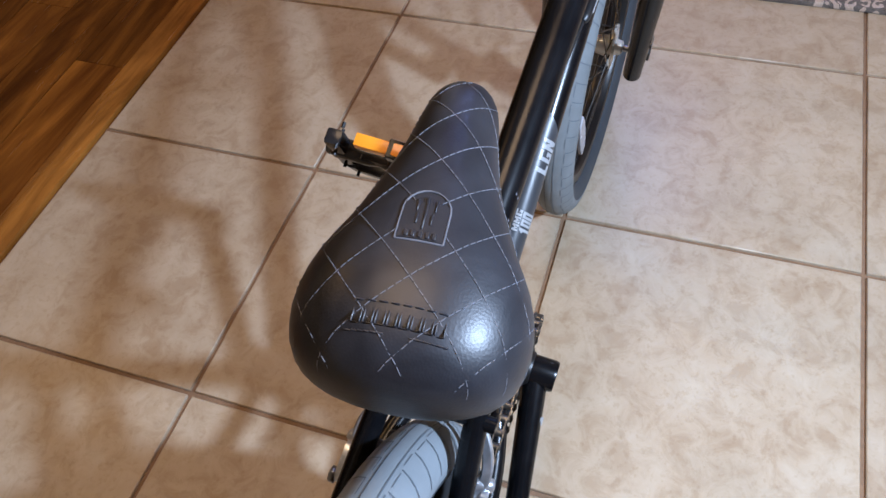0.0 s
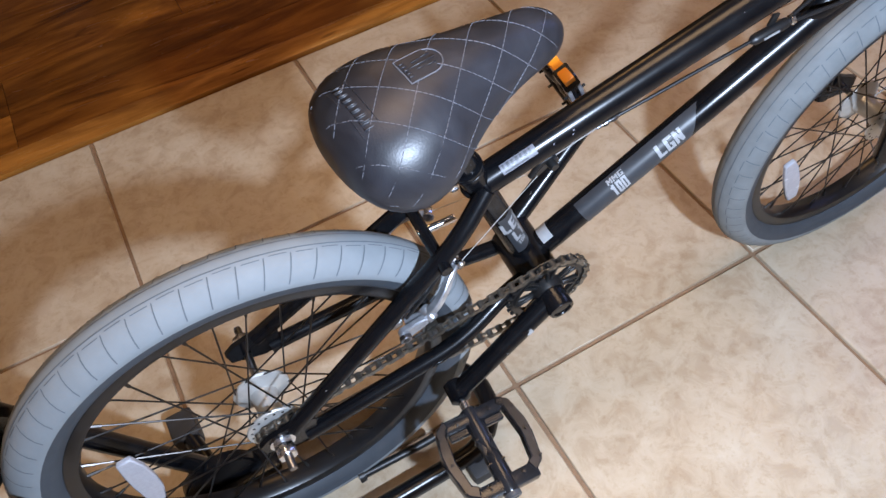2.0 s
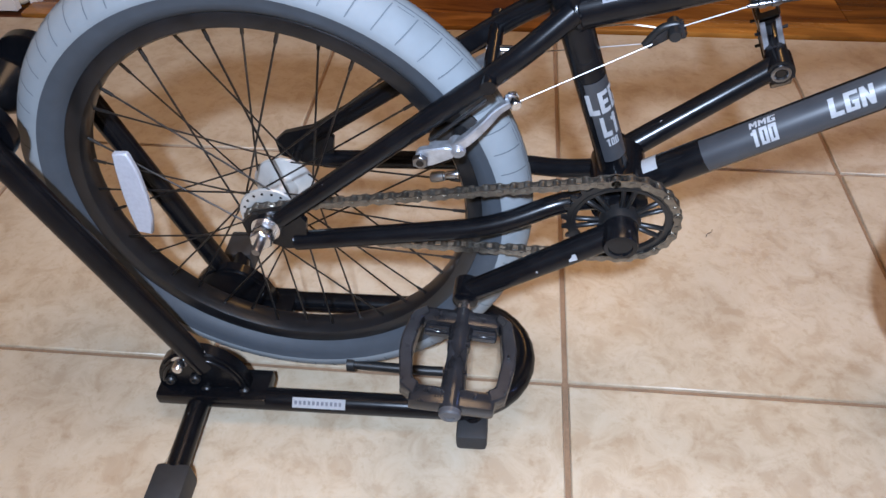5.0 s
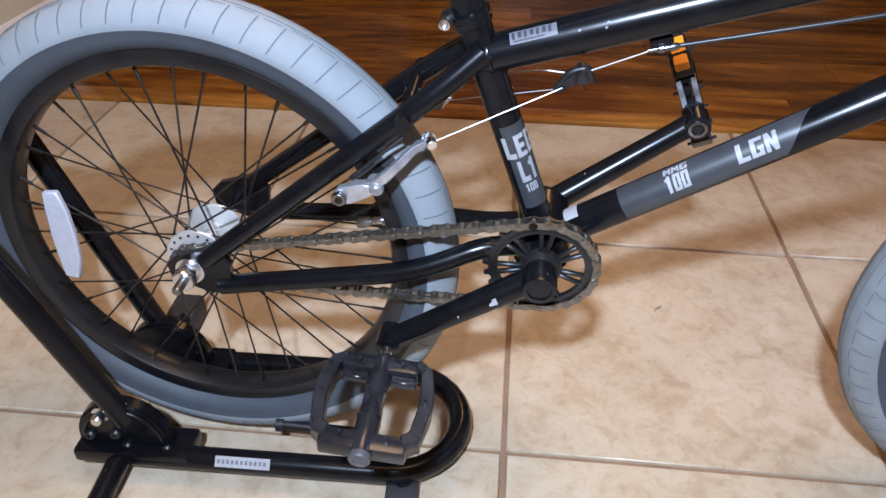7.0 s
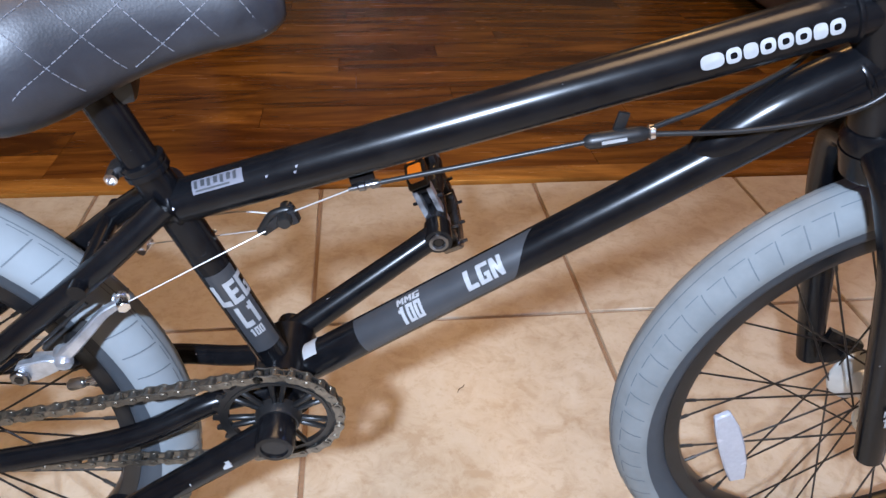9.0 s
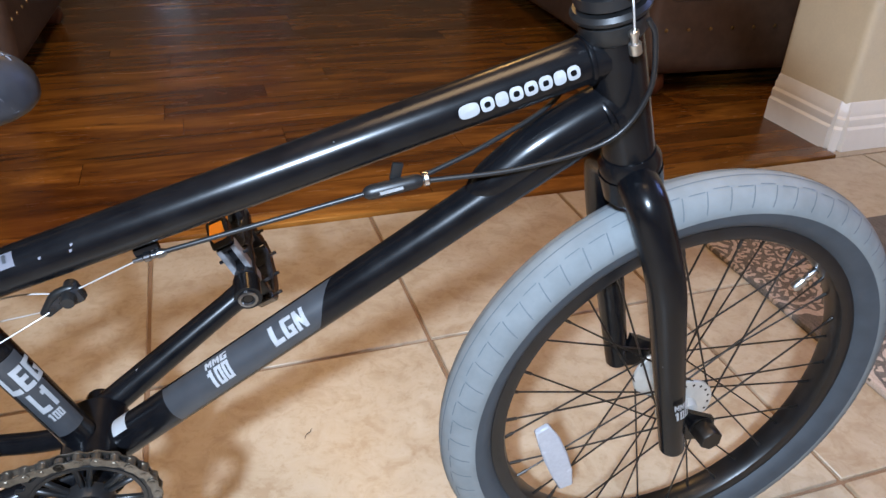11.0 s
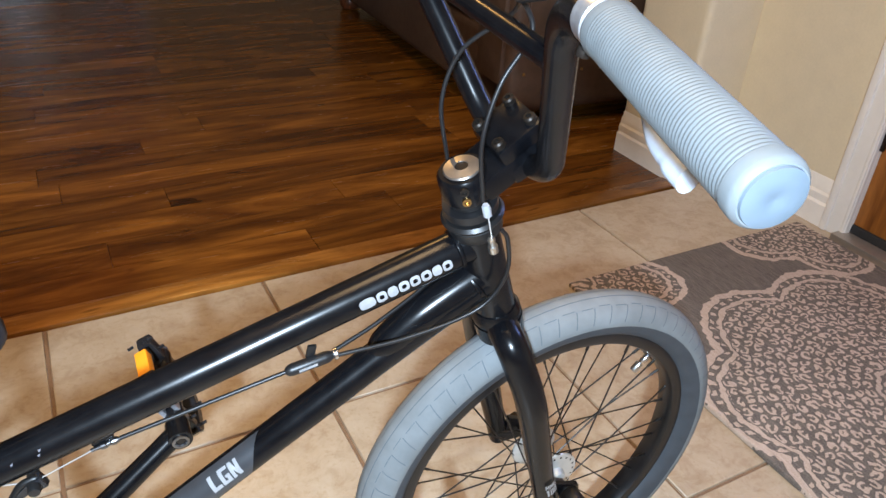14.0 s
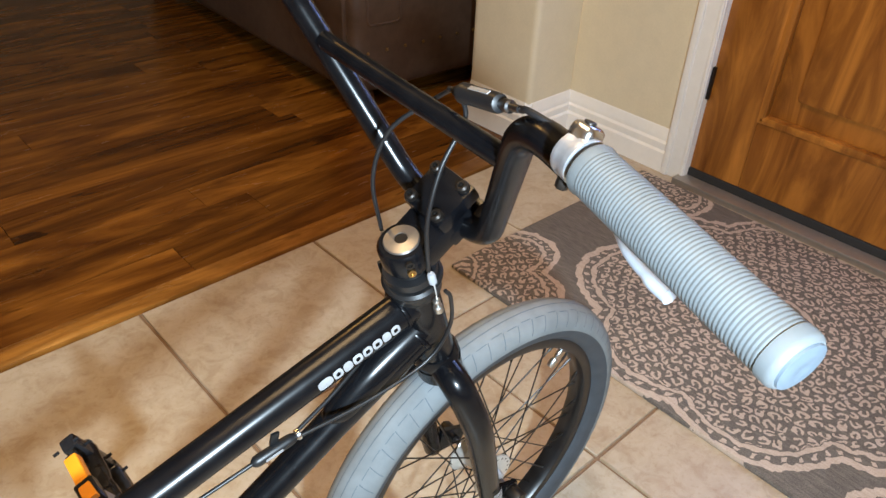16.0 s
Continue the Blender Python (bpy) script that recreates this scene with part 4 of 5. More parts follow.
def along(s):
    s %= cum[-1]
    i = max(k for k in range(len(cum) - 1) if cum[k] <= s)
    f = (s - cum[i]) / max(1e-9, cum[i + 1] - cum[i])
    return path[i].lerp(path[i + 1], f)


def link_mesh(y):
    o = []
    for i in range(7):
        a = math.pi / 2 + math.pi * i / 6
        o.append((-P / 2 + 0.0042 * math.cos(a), 0.0042 * math.sin(a)))
    o.append((0, -0.0030))
    for i in range(7):
        a = -math.pi / 2 + math.pi * i / 6
        o.append((P / 2 + 0.0042 * math.cos(a), 0.0042 * math.sin(a)))
    o.append((0, 0.0030))
    b = moved(prism(o, 0.0011), Matrix.Translation((0, -y, 0)))
    merge(b, moved(prism(o, 0.0011), Matrix.Translation((0, y, 0))))
    for x in (-P / 2, P / 2):
        lathe([(0.0021, -y - 0.0012), (0.0021, y + 0.0012)], 8, at=(x, 0, 0), bm=b)
    lathe([(0.0038, -0.0022), (0.0038, 0.0022)], 10, at=(P / 2, 0, 0), bm=b)
    return b


chain = part("chain", link_mesh(0.0040), M_CHAIN, bike, "oily roller chain", m=Matrix())
others = [None, None]
for k in range(count):
    a, b = along(k * cum[-1] / count), along((k + 1) * cum[-1] / count)
    dd = b - a
    m = Matrix.Translation((a + b) / 2) @ Matrix.Rotation(-math.atan2(dd.z, dd.x), 4, "Y")
    if k == 0:
        chain.matrix_basis = m
        base = m.inverted()
        continue
    w = k % 2
    if others[w] is None:
        others[w] = part("chain_link", link_mesh(0.0040 if not w else 0.0028), M_CHAIN, chain, m=base @ m)
    else:
        again(others[w], base @ m)

# cranks and pedals
for s, end in ((-1, Vector((0.203, -0.092, 0.2425))), (1, Vector((0.477, 0.092, 0.3995)))):
    start = Vector((BB.x, -0.064 if s < 0 else 0.040, BB.z))
    e = Vector((end.x, s * 0.088, end.z))
    arm = part("crank_arm", tube([start.lerp(e, 0.06), start.lerp(e, 0.15), start.lerp(e, 0.85), e], [0.0125, 0.0125, 0.0110, 0.0115], 18), M_PAINT, bike, "black tubular crank arm")
    part("spindle_boss", moved(lathe([(0.0, s * 0.034), (0.0158 if s < 0 else 0.0125, s * 0.034), (0.0158 if s < 0 else 0.0125, s * 0.081), (0.0146 if s < 0 else 0.0115, s * 0.0838), (0.0108, s * 0.0842), (0.0100, s * 0.0825), (0.0, s * 0.0825)], 28), Matrix.Translation(BB + Vector((0, 0 if s < 0 else -0.026, 0)))), M_PAINT, arm)
    part("pedal_boss", lathe([(0.0, s * 0.074), (0.0125, s * 0.075), (0.0125, s * 0.098), (0.008, s * 0.101), (0.0, s * 0.101)], 24, at=(e.x, 0, e.z)), M_PAINT, arm)
    part("spindle_ring", lathe([(0.0088, s * 0.0745), (0.0088, s * 0.0728), (0.0062, s * 0.0722), (0.0050, s * 0.0745)], 20, at=(e.x, 0, e.z)), M_BOLT, arm)
    part("spindle_socket", lathe([(0.0, s * 0.0738), (0.0042, s * 0.0738), (0.0042, s * 0.0745)], 6, at=(e.x, 0, e.z)), M_DARK, arm)
part("crank_mark", moved(box((0.008, 0.0010, 0.006), (0, 0, 0)), Matrix.Translation((0.3000, -0.0825, 0.301)) @ pose(0, 0, 0, -25, -30, 0)), M_DECAL, bike)


def pedal(centre, s, tilt, label):
    """A flat cage pedal, its spindle along y from the crank outwards."""
    m = Matrix.Translation(centre) @ Matrix.Rotation(tilt, 4, "Y")
    lit = s > 0   # the left pedal shows its reflector
    core = part("pedal", lathe([(0.007, -0.052), (0.0105, -0.050), (0.0105, -0.010), (0.0085, 0), (0.0105, 0.010), (0.0115, 0.050), (0.009, 0.056), (0.0, 0.056)], 18), M_PEDAL, bike, label, m=m @ Matrix.Scale(s, 4, (0, 1, 0)) if s < 0 else m)
    for x in (-1, 1):
        rail = [(x * 0.034, -0.047), (x * 0.047, -0.038), (x * 0.053, -0.006), (x * 0.053, 0.012), (x * 0.047, 0.040), (x * 0.034, 0.049), (x * 0.030, 0.040), (x * 0.037, 0.034), (x * 0.041, 0.0), (x * 0.037, -0.030), (x * 0.030, -0.034)]
        if lit and x < 0:
            rail = [(-0.053, 0.018), (-0.050, 0.034), (-0.040, 0.047), (-0.037, 0.040), (-0.040, 0.018)]
        bmr = moved(prism(rail, 0.020), Matrix.Rotation(radians(-90), 4, "X"))
        bmesh.ops.transform(bmr, matrix=Matrix.Scale(-1, 4, (0, 1, 0)), verts=bmr.verts[:])
        bmesh.ops.recalc_face_normals(bmr, faces=bmr.faces[:])
        bmesh.ops.bevel(bmr, geom=bmr.edges[:], offset=0.0015, segments=1, affect="EDGES")
        part("pedal_rail", bmr, M_PEDAL, core)
    part("pedal_end", box((0.076, 0.018, 0.0175), (0, 0.044, 0), 0.004), M_PEDAL, core)
    if lit:
        # scuffed inner end: two bars, a slot between, torch glint in their pale grey
        for z in (-0.0068, 0.0068):
            part("pedal_end", box((0.050, 0.013, 0.0052), (-0.011, -0.038, z), 0.0015), M_SCUFFGLINT, core, "scuffed end of the pedal cage, paler for torch glint")
        for bx, bw in ((0.024, 0.022), (-0.034, 0.005)):
            part("pedal_end", box((bw, 0.012, 0.0185), (bx, -0.038, 0), 0.002), M_PEDAL, core)
    else:
        part("pedal_end", box((0.072, 0.016, 0.0175), (0, -0.040, 0), 0.004), M_PEDAL, core)
    part("pedal_rib", box((0.019, 0.078, 0.016), (0, 0.002, 0), 0.005), M_PEDAL, core)
    for x in (-0.022, 0.022):
        # slotted web at the crank's side of each opening
        part("pedal_web", box((0.024, 0.009, 0.008), (x, -0.028, -0.002), 0.0015, seg=1), M_PEDAL, core)
        part("web_slot", box((0.016, 0.0012, 0.0006), (x, -0.0285, 0.0022)), M_DARK, core)
    for y in (-0.012, 0.018):
        part("rib_ridge", box((0.021, 0.003, 0.018), (0, y, 0), 0.001, seg=1), M_PEDAL, core)
    if lit:
        part("pedal_reflector", box((0.013, 0.058, 0.0135), (-0.0455, -0.0125, 0), 0.0015), M_AMBER, core, "amber pedal reflector")
    pin = None
    for x in (-0.046, -0.02, 0.02, 0.046):
        for y in (-0.030, 0.0, 0.034):
            if abs(x) < 0.03 and abs(y) < 0.01:
                continue
            if lit and x < -0.03 and y < 0.01:
                continue
            for z in (1, -1):
                q = Matrix.Translation((x, y if abs(x) > 0.03 else y * 1.25, z * 0.0115))
                if pin is None:
                    pin = part("traction_pin", lathe([(0.0018, -0.003), (0.0018, 0.003)], 6, "z"), M_PEDAL, core, m=q)
                else:
                    again(pin, q)
    part("pedal_cap", lathe([(0.0098, 0.050), (0.0098, 0.0585), (0.0086, 0.060), (0.0055, 0.0602), (0.0045, 0.0592), (0.0, 0.0592)], 18), M_CAP, core)
    part("pedal_spindle", lathe([(0.0055, -0.064), (0.0055, -0.050)], 12), M_CHROME, core)
    return core


pedal((0.203, -0.163, 0.2425), -1, radians(4), "black plastic platform pedal")
pedal((0.477, 0.153, 0.3995), 1, radians(66), "black plastic platform pedal with amber reflectors")

# seat post, clamp and saddle
sd = (SEAT_TOP - BB).normalized()
part("seat_post", tube([SEAT_TOP - sd * 0.03, SEAT_TOP + sd * 0.068], 0.0127, 20), M_PAINT, bike)
clamp = part("seat_clamp", turned([(0.0146, -0.006), (0.0160, -0.0055), (0.0160, -0.001), (0.0153, -0.0005), (0.0153, 0.001), (0.0162, 0.0015), (0.0162, 0.0045), (0.0130, 0.0055)], SEAT_TOP, sd, 28), M_PAINT, bike)
part("clamp_lug", moved(box((0.012, 0.016, 0.009), (0, 0, 0), 0.003), Matrix.Translation(SEAT_TOP + Vector((-0.0175, 0, -0.002))) @ pose(0, 0, 0, 0, -19, 0)), M_BLACK, clamp)
part("clamp_bolt", turned([(0, 0), (0.0046, 0), (0.0046, 0.006), (0.0028, 0.0065), (0.0028, 0.003), (0, 0.003)], SEAT_TOP + Vector((-0.0195, -0.008, -0.003)), (0, -1, 0), 14), M_CHROME, clamp)

SAD = Matrix.Translation((0.215, 0.005, 0.001)) @ Matrix.Rotation(radians(8.5), 4, "Z") @ Matrix.Translation((-0.215, 0, 0))
# stations along the saddle: x, half width, top, underside
ST = [(0.146, 0.012, 0.634, 0.616), (0.1485, 0.03, 0.645, 0.606), (0.155, 0.047, 0.655, 0.596), (0.166, 0.0592, 0.663, 0.584), (0.182, 0.067, 0.668, 0.575), (0.202, 0.069, 0.671, 0.572),
      (0.224, 0.0640, 0.6715, 0.576), (0.245, 0.053, 0.671, 0.583), (0.266, 0.0435, 0.67, 0.592), (0.288, 0.0355, 0.6685, 0.6), (0.31, 0.03, 0.666, 0.606), (0.331, 0.0265, 0.6625, 0.61),
      (0.348, 0.024, 0.658, 0.613), (0.36, 0.0195, 0.652, 0.617), (0.368, 0.013, 0.645, 0.622), (0.372, 0.006, 0.637, 0.628)]


def station(x):
    x = min(max(x, ST[0][0]), ST[-1][0])
    for a, b in zip(ST, ST[1:]):
        if x <= b[0]:
            f = (x - a[0]) / (b[0] - a[0])
            return [p + (q - p) * f for p, q in zip(a, b)]
    return ST[-1]


def saddle_top(x, y):
    _, h, zt, zb = station(x)
    u = min(0.999, abs(y) / h)
    zm = zb + (zt - zb) * 0.42
    return zm + (zt - zm) * (1 - u ** 2.3) ** 0.5


def saddle():
    bm = bmesh.new()
    rings, K = [], 20
    for x, h, zt, zb in ST:
        zm = zb + (zt - zb) * 0.42
        ringv = []
        for k in range(2 * K):
            a = math.pi * k / K
            c, s = math.cos(a), math.sin(a)
            y = h * math.copysign(abs(c) ** 0.8, c)
            u = min(1, abs(y) / h)
            lift = max(0.0, 1 - u ** 2.3) ** 0.5
            z = zm + (zt - zm) * lift if s >= 0 else zm - (zm - zb) * lift ** 0.8
            ringv.append(bm.verts.new((x, y, z)))
        rings.append(ringv)
    for a, b in zip(rings, rings[1:]):
        for k in range(2 * K):
            bm.faces.new((a[k], a[(k + 1) % (2 * K)], b[(k + 1) % (2 * K)], b[k]))
    bm.faces.new(rings[0])
    bm.faces.new(rings[-1])
    bmesh.ops.recalc_face_normals(bm, faces=bm.faces[:])
    bmesh.ops.subdivide_edges(bm, edges=bm.edges[:], cuts=1, use_grid_fill=True, smooth=0.6)
    ob = part("saddle", bm, M_LEATHER, bike, "dark grey quilted vinyl saddle", m=SAD)
    ob.data.set_sharp_from_angle(angle=radians(80))

    # stitched diamonds: short dashes that follow the padding
    st = bmesh.new()

    def skin(x, w):
        """The cover at x, the length w round it from its ridge."""
        _, h, zt, zb = station(x)
        zm = zb + (zt - zb) * 0.42
        last, run = Vector((x, 0, zt)), 0.0
        for k in range(1, 41):
            u = math.sin(math.pi * 0.62 * k / 40) if k < 33 else math.cos(math.pi * (0.62 * k / 40 - 0.5))
            lift = max(0.0, 1 - u ** 2.3) ** 0.5
            z = zm + (zt - zm) * lift if 0.62 * k / 40 < 0.5 else zm - (zm - zb) * lift ** 0.8
            nxt = Vector((x, math.copysign(h * u, w), z))
            stp = (nxt - last).length
            if run + stp >= abs(w):
                p = last.lerp(nxt, (abs(w) - run) / stp)
                c = Vector((0, p.y * 0.9, zm + (p.z - zm) * 0.5 - 0.012))
                c.x = x
                return p + (p - c).normalized() * 0.0004
            last, run = nxt, run + stp
        return None

    def seam(p, q, dash=0.0034, gap=0.0012, r=0.00036):
        p, q = Vector(p), Vector(q)
        ln = (q - p).length
        n = int(ln / (dash + gap))
        for i in range(n):
            a, b = p.lerp(q, i * (dash + gap) / ln), p.lerp(q, (i * (dash + gap) + dash) / ln)
            if min(a.x, b.x) < ST[0][0] + 0.005 or max(a.x, b.x) > ST[-1][0] - 0.008:
                continue
            pts = [skin(w.x, w.y) for w in (a, (a + b) / 2, b)]
            if None not in pts:
                tube(pts, r, 5, bm=st)

    # two crossing families of seams
    for k in range(-4, 9):
        x0 = 0.118 + k * 0.040
        seam((x0 - 0.10, -0.10), (x0 + 0.10, 0.10))
        seam((x0 - 0.10, 0.10), (x0 + 0.10, -0.10))
    part("stitching", st, M_THREAD, ob, "grey diamond stitching")
    # arched badge patch and its seam
    ed = bmesh.new()
    arch = [(0.219, -0.0130), (0.240, -0.0130)] + [(0.240 + 0.0130 * math.sin(a), -0.0130 * math.cos(a)) for a in (math.pi * i / 10 for i in range(11))] + [(0.219, 0.0130)]
    for (xa, ya), (xb, yb) in zip(arch, arch[1:] + arch[:1]):
        pts = [Vector((xa + (xb - xa) * f, ya + (yb - ya) * f, 0)) for f in (0, 0.25, 0.5, 0.75, 1)]
        tube([Vector((p.x, p.y, saddle_top(p.x, p.y) + 0.0004)) for p in pts], 0.0006, 6, bm=ed)
    part("badge_seam", ed, M_THREAD, ob, "arched stitched badge")
    bd = bmesh.new()
    vs = [[bd.verts.new((x, y, saddle_top(x, y) + 0.0009)) for y in (-0.0122, -0.006, 0, 0.006, 0.0122)] for x in (0.2200, 0.226, 0.232, 0.238, 0.244)]
    for a, b in zip(vs, vs[1:]):
        for k in range(4):
            bd.faces.new((a[k], a[k + 1], b[k + 1], b[k]))
    bmesh.ops.recalc_face_normals(bd, faces=bd.faces[:])
    part("badge_patch", bd, M_LEATHER, ob)
    em = bmesh.new()
    for x, y, a, b in ((0.237, 0, 0.022, 0.0012), (0.242, -0.005, 0.008, 0.0010), (0.242, 0.005, 0.008, 0.0010), (0.233, -0.004, 0.007, 0.0010), (0.233, 0.004, 0.007, 0.0010), (0.2225, -0.0075, 0.004, 0.0022), (0.2225, -0.0040, 0.004, 0.0022), (0.2225, 0.0, 0.004, 0.0022), (0.2225, 0.0040, 0.004, 0.0022), (0.2225, 0.0075, 0.004, 0.0022)):
        box((a, b, 0.0010), (x, y, saddle_top(x, y) + 0.0012), 0.0003, bm=em, seg=1)
    part("badge_emblem", em, M_LEATHER, ob)
    # embossed maker's mark near the tail: raised blocks between two lines
    lg = bmesh.new()
    for k in range(8):
        y = 0.0215 - k * 0.0061
        x = 0.1765
        for yy in (y - 0.0022, y + 0.0022):
            box((0.0125, 0.0012, 0.0011), (x, yy, saddle_top(x, yy) + 0.0003), 0.0004, bm=lg, seg=1)
        for xx in (x - 0.0056, x + 0.0056):
            box((0.0010, 0.0046, 0.0011), (xx, y, saddle_top(xx, y) + 0.0003), 0.0004, bm=lg, seg=1)
    for k in range(16):
        y = 0.0245 - k * 0.0033
        if 6 <= k <= 9:
            continue
        box((0.0010, 0.0035, 0.0010), (0.1670, y, saddle_top(0.1670, y) + 0.0002), 0.0003, bm=lg, seg=1)
    part("embossed_mark", lg, M_LEATHER, ob)
    # underside pan and pivot
    part("saddle_pivot", box((0.055, 0.030, 0.030), (0.245, 0, 0.592), 0.008), M_BLACK, ob)
    return ob


saddle()

# rear brake
brake = part("brake_bridge_bolt", lathe([(0.004, -0.020), (0.004, 0.020)], 12, "x", at=(0.232, 0, 0.462)), M_CHROME, bike)


def flat_bar(pts, wide, thick):
    """A forged bar of rounded oblong section along pts."""
    p = curve_points(pts, 5)
    n = len(p)
    bm = bmesh.new()
    rings = []
    for i, q in enumerate(p):
        d = (p[min(i + 1, n - 1)] - p[max(i - 1, 0)]).normalized()
        o = Vector((0, 1, 0))
        o = (o - d * o.dot(d)).normalized()
        u = d.cross(o)
        f = i / (n - 1)
        w, t = wide[0] + (wide[1] - wide[0]) * f, thick[0] + (thick[1] - thick[0]) * f
        sec = ((-0.5, -0.36), (-0.36, -0.5), (0.36, -0.5), (0.5, -0.36), (0.5, 0.36), (0.36, 0.5), (-0.36, 0.5), (-0.5, 0.36))
        rings.append([bm.verts.new(q + u * (x * w) + o * (y * t)) for x, y in sec])
    for r0, r1 in zip(rings, rings[1:]):
        for k in range(8):
            bm.faces.new((r0[k], r0[(k + 1) % 8], r1[(k + 1) % 8], r1[k]))
    bm.faces.new(rings[0][::-1])
    bm.faces.new(rings[-1])
    bmesh.ops.recalc_face_normals(bm, faces=bm.faces[:])
    return bm


for s in (-1, 1):
    a = Vector((0.166, s * 0.046, 0.392))
    top = Vector((0.238, s * 0.032, 0.436))
    arm = part("brake_arm", flat_bar([a + Vector((0.004, s * 0.002, 0.0)), a + Vector((0.020, s * 0.006, 0.006)), a + Vector((0.034, s * 0.008, 0.017)), a + Vector((0.048, s * 0.003, 0.030)), a + Vector((0.060, -s * 0.006, 0.040)), top], (0.0115, 0.0055), (0.0105, 0.0065)), M_BRAKE, bike, "satin alloy brake arm")
    outl = [(0.0110 * math.cos(t) + (0.014 if math.cos(t) > 0 else 0), (0.0096 - (0.0022 if math.cos(t) > 0 else 0)) * math.sin(t)) for t in (2 * math.pi * k / 24 for k in range(24))]
    plate = prism(outl, 0.007)
    bmesh.ops.bevel(plate, geom=[e for e in plate.edges if abs(e.verts[0].co.y - e.verts[1].co.y) < 1e-6], offset=0.0010, segments=2, affect="EDGES")
    part("pivot_plate", moved(plate, Matrix.Translation(a + Vector((0.002, s * 0.011, 0.0))) @ pose(0, 0, 0, 0, -20, 0)), M_BRAKE, arm)
    part("pad_clamp", turned([(0, -0.009), (0.0052, -0.009), (0.0066, -0.007), (0.0066, 0.005), (0.0050, 0.008), (0, 0.008)], a + Vector((0.027, s * 0.008, 0.009)), (0.35, s, -0.25), 16), M_BRAKE, arm)
    part("arm_spring", tube(curve_points([a + Vector((0.004, s * 0.004, 0.012)), a + Vector((0.030, s * 0.000, 0.034)), a + Vector((0.050, -s * 0.006, 0.050))], 6), 0.0016, 8), M_BLACK, arm)
    part("pivot_bolt", hexnut(a + Vector((-0.004, s * 0.0145, -0.002)), (0, s, 0), 0.0072, 0.005), M_BOLT, arm)
    part("bolt_socket", turned([(0, 0), (0.0036, 0), (0.0036, 0.0006), (0, 0.0006)], a + Vector((-0.004, s * 0.0196, -0.002)), (0, s, 0), 6), M_DARK, arm)
    part("brake_pad", moved(box((0.050, 0.012, 0.011), (0, 0, 0), 0.003), Matrix.Translation((0.186, s * 0.0245, 0.396)) @ pose(0, 0, 0, 0, -38, 0)), M_RUBBER, arm, "black rubber brake pad")
    part("pad_bolt", turned([(0, 0), (0.007, 0), (0.007, 0.012), (0.0050, 0.014), (0, 0.014)], (0.192, s * 0.030, 0.398), (0.2, s, -0.2), 14), M_BLACK, arm)
    part("cable_anchor", hexnut(top + Vector((-0.002, -s * 0.002, 0.0)), (0.5, s, -0.1), 0.0052, 0.010), M_CHROME, arm)
    part("anchor_washer", turned([(0, 0), (0.0064, 0.0), (0.0064, 0.0022), (0, 0.0022)], top + Vector((-0.003, -s * 0.004, 0.0)), (0.5, s, -0.1), 16), M_CHROME, arm)
    part("brake_cable", tube([top + Vector((0.003, s * 0.002, 0.000)), (0.343, s * 0.005, 0.4745 - s * 0.003)], 0.00048, 6), M_WIRE, bike, "bare steel brake cable")
# the loose tail of the far cable with its crimp
part("cable_tail", tube(curve_points([(0.352, 0.004, 0.486), (0.322, 0.010, 0.4845), (0.286, 0.014, 0.4760)], 6), 0.0007, 6), M_WIRE, bike, "loose end of the bare steel cable")
part("cable_crimp", turned([(0.0009, 0), (0.0017, 0.001), (0.0017, 0.011), (0.0009, 0.012)], (0.291, 0.0125, 0.4640), (0.1, -0.01, 0.016), 10), M_ALLOY, bike)
hook = part("cable_hanger", tube(rounded([(0.338, 0.0, 0.473), (0.348, 0, 0.490), (0.362, 0, 0.494), (0.366, 0, 0.484)], 0.006), 0.0032, 10), M_BLACK, bike, "black straddle cable hanger")
part("hanger_bolt", turned([(0, -0.012), (0.0044, -0.012), (0.0052, -0.010), (0.0052, 0.010), (0, 0.010)], (0.358, 0, 0.489), (0, 1, 0), 14), M_BLACK, hook)
part("hanger_clamp", moved(box((0.009, 0.010, 0.013), (0, 0, 0), 0.002), Matrix.Translation((0.362, 0, 0.4885)) @ pose(0, 0, 0, 0, -22, 0)), M_PEDAL, hook)
part("hanger_yoke", moved(prism([(-0.018, -0.013), (-0.014, -0.015), (0.002, -0.003), (0.002, 0.002), (-0.004, 0.003), (-0.010, -0.003)], 0.007), Matrix.Translation((0.356, 0, 0.487))), M_PEDAL, hook)
part("brake_cable", tube([(0.358, 0, 0.489), (0.412, -0.006, 0.517)], 0.0006, 6), M_WIRE, bike, "bare steel brake cable")
adj = part("barrel_adjuster", turned([(0.0016, -0.008), (0.0020, -0.001), (0.0032, 0), (0.0034, 0.004), (0.0024, 0.005), (0.0024, 0.008), (0.0033, 0.009), (0.0033, 0.013), (0.002, 0.016)], (0.413, -0.006, 0.5165), (0.16, 0, 0.040), 14), M_BOLT, bike)
part("brake_cable", tube([(0.426, -0.006, 0.520), (0.566, -0.014, 0.5565)], 0.0019, 10), M_CABLE, bike, "black sheathed brake cable")
jn = part("cable_splitter", turned([(0.0028, 0), (0.0050, 0.003), (0.0056, 0.006), (0.0056, 0.036), (0.0050, 0.040), (0.0035, 0.043)], (0.566, -0.014, 0.5565), (0.16, -0.004, 0.030), 16), M_CABLE, bike, "black cable splitter with silver ends")
part("splitter_ring", turned([(0.0042, 0), (0.0054, 0.001), (0.0054, 0.004), (0.0042, 0.005)], (0.6085, -0.015, 0.5645), (0.16, -0.004, 0.030), 14), M_CHROME, jn)
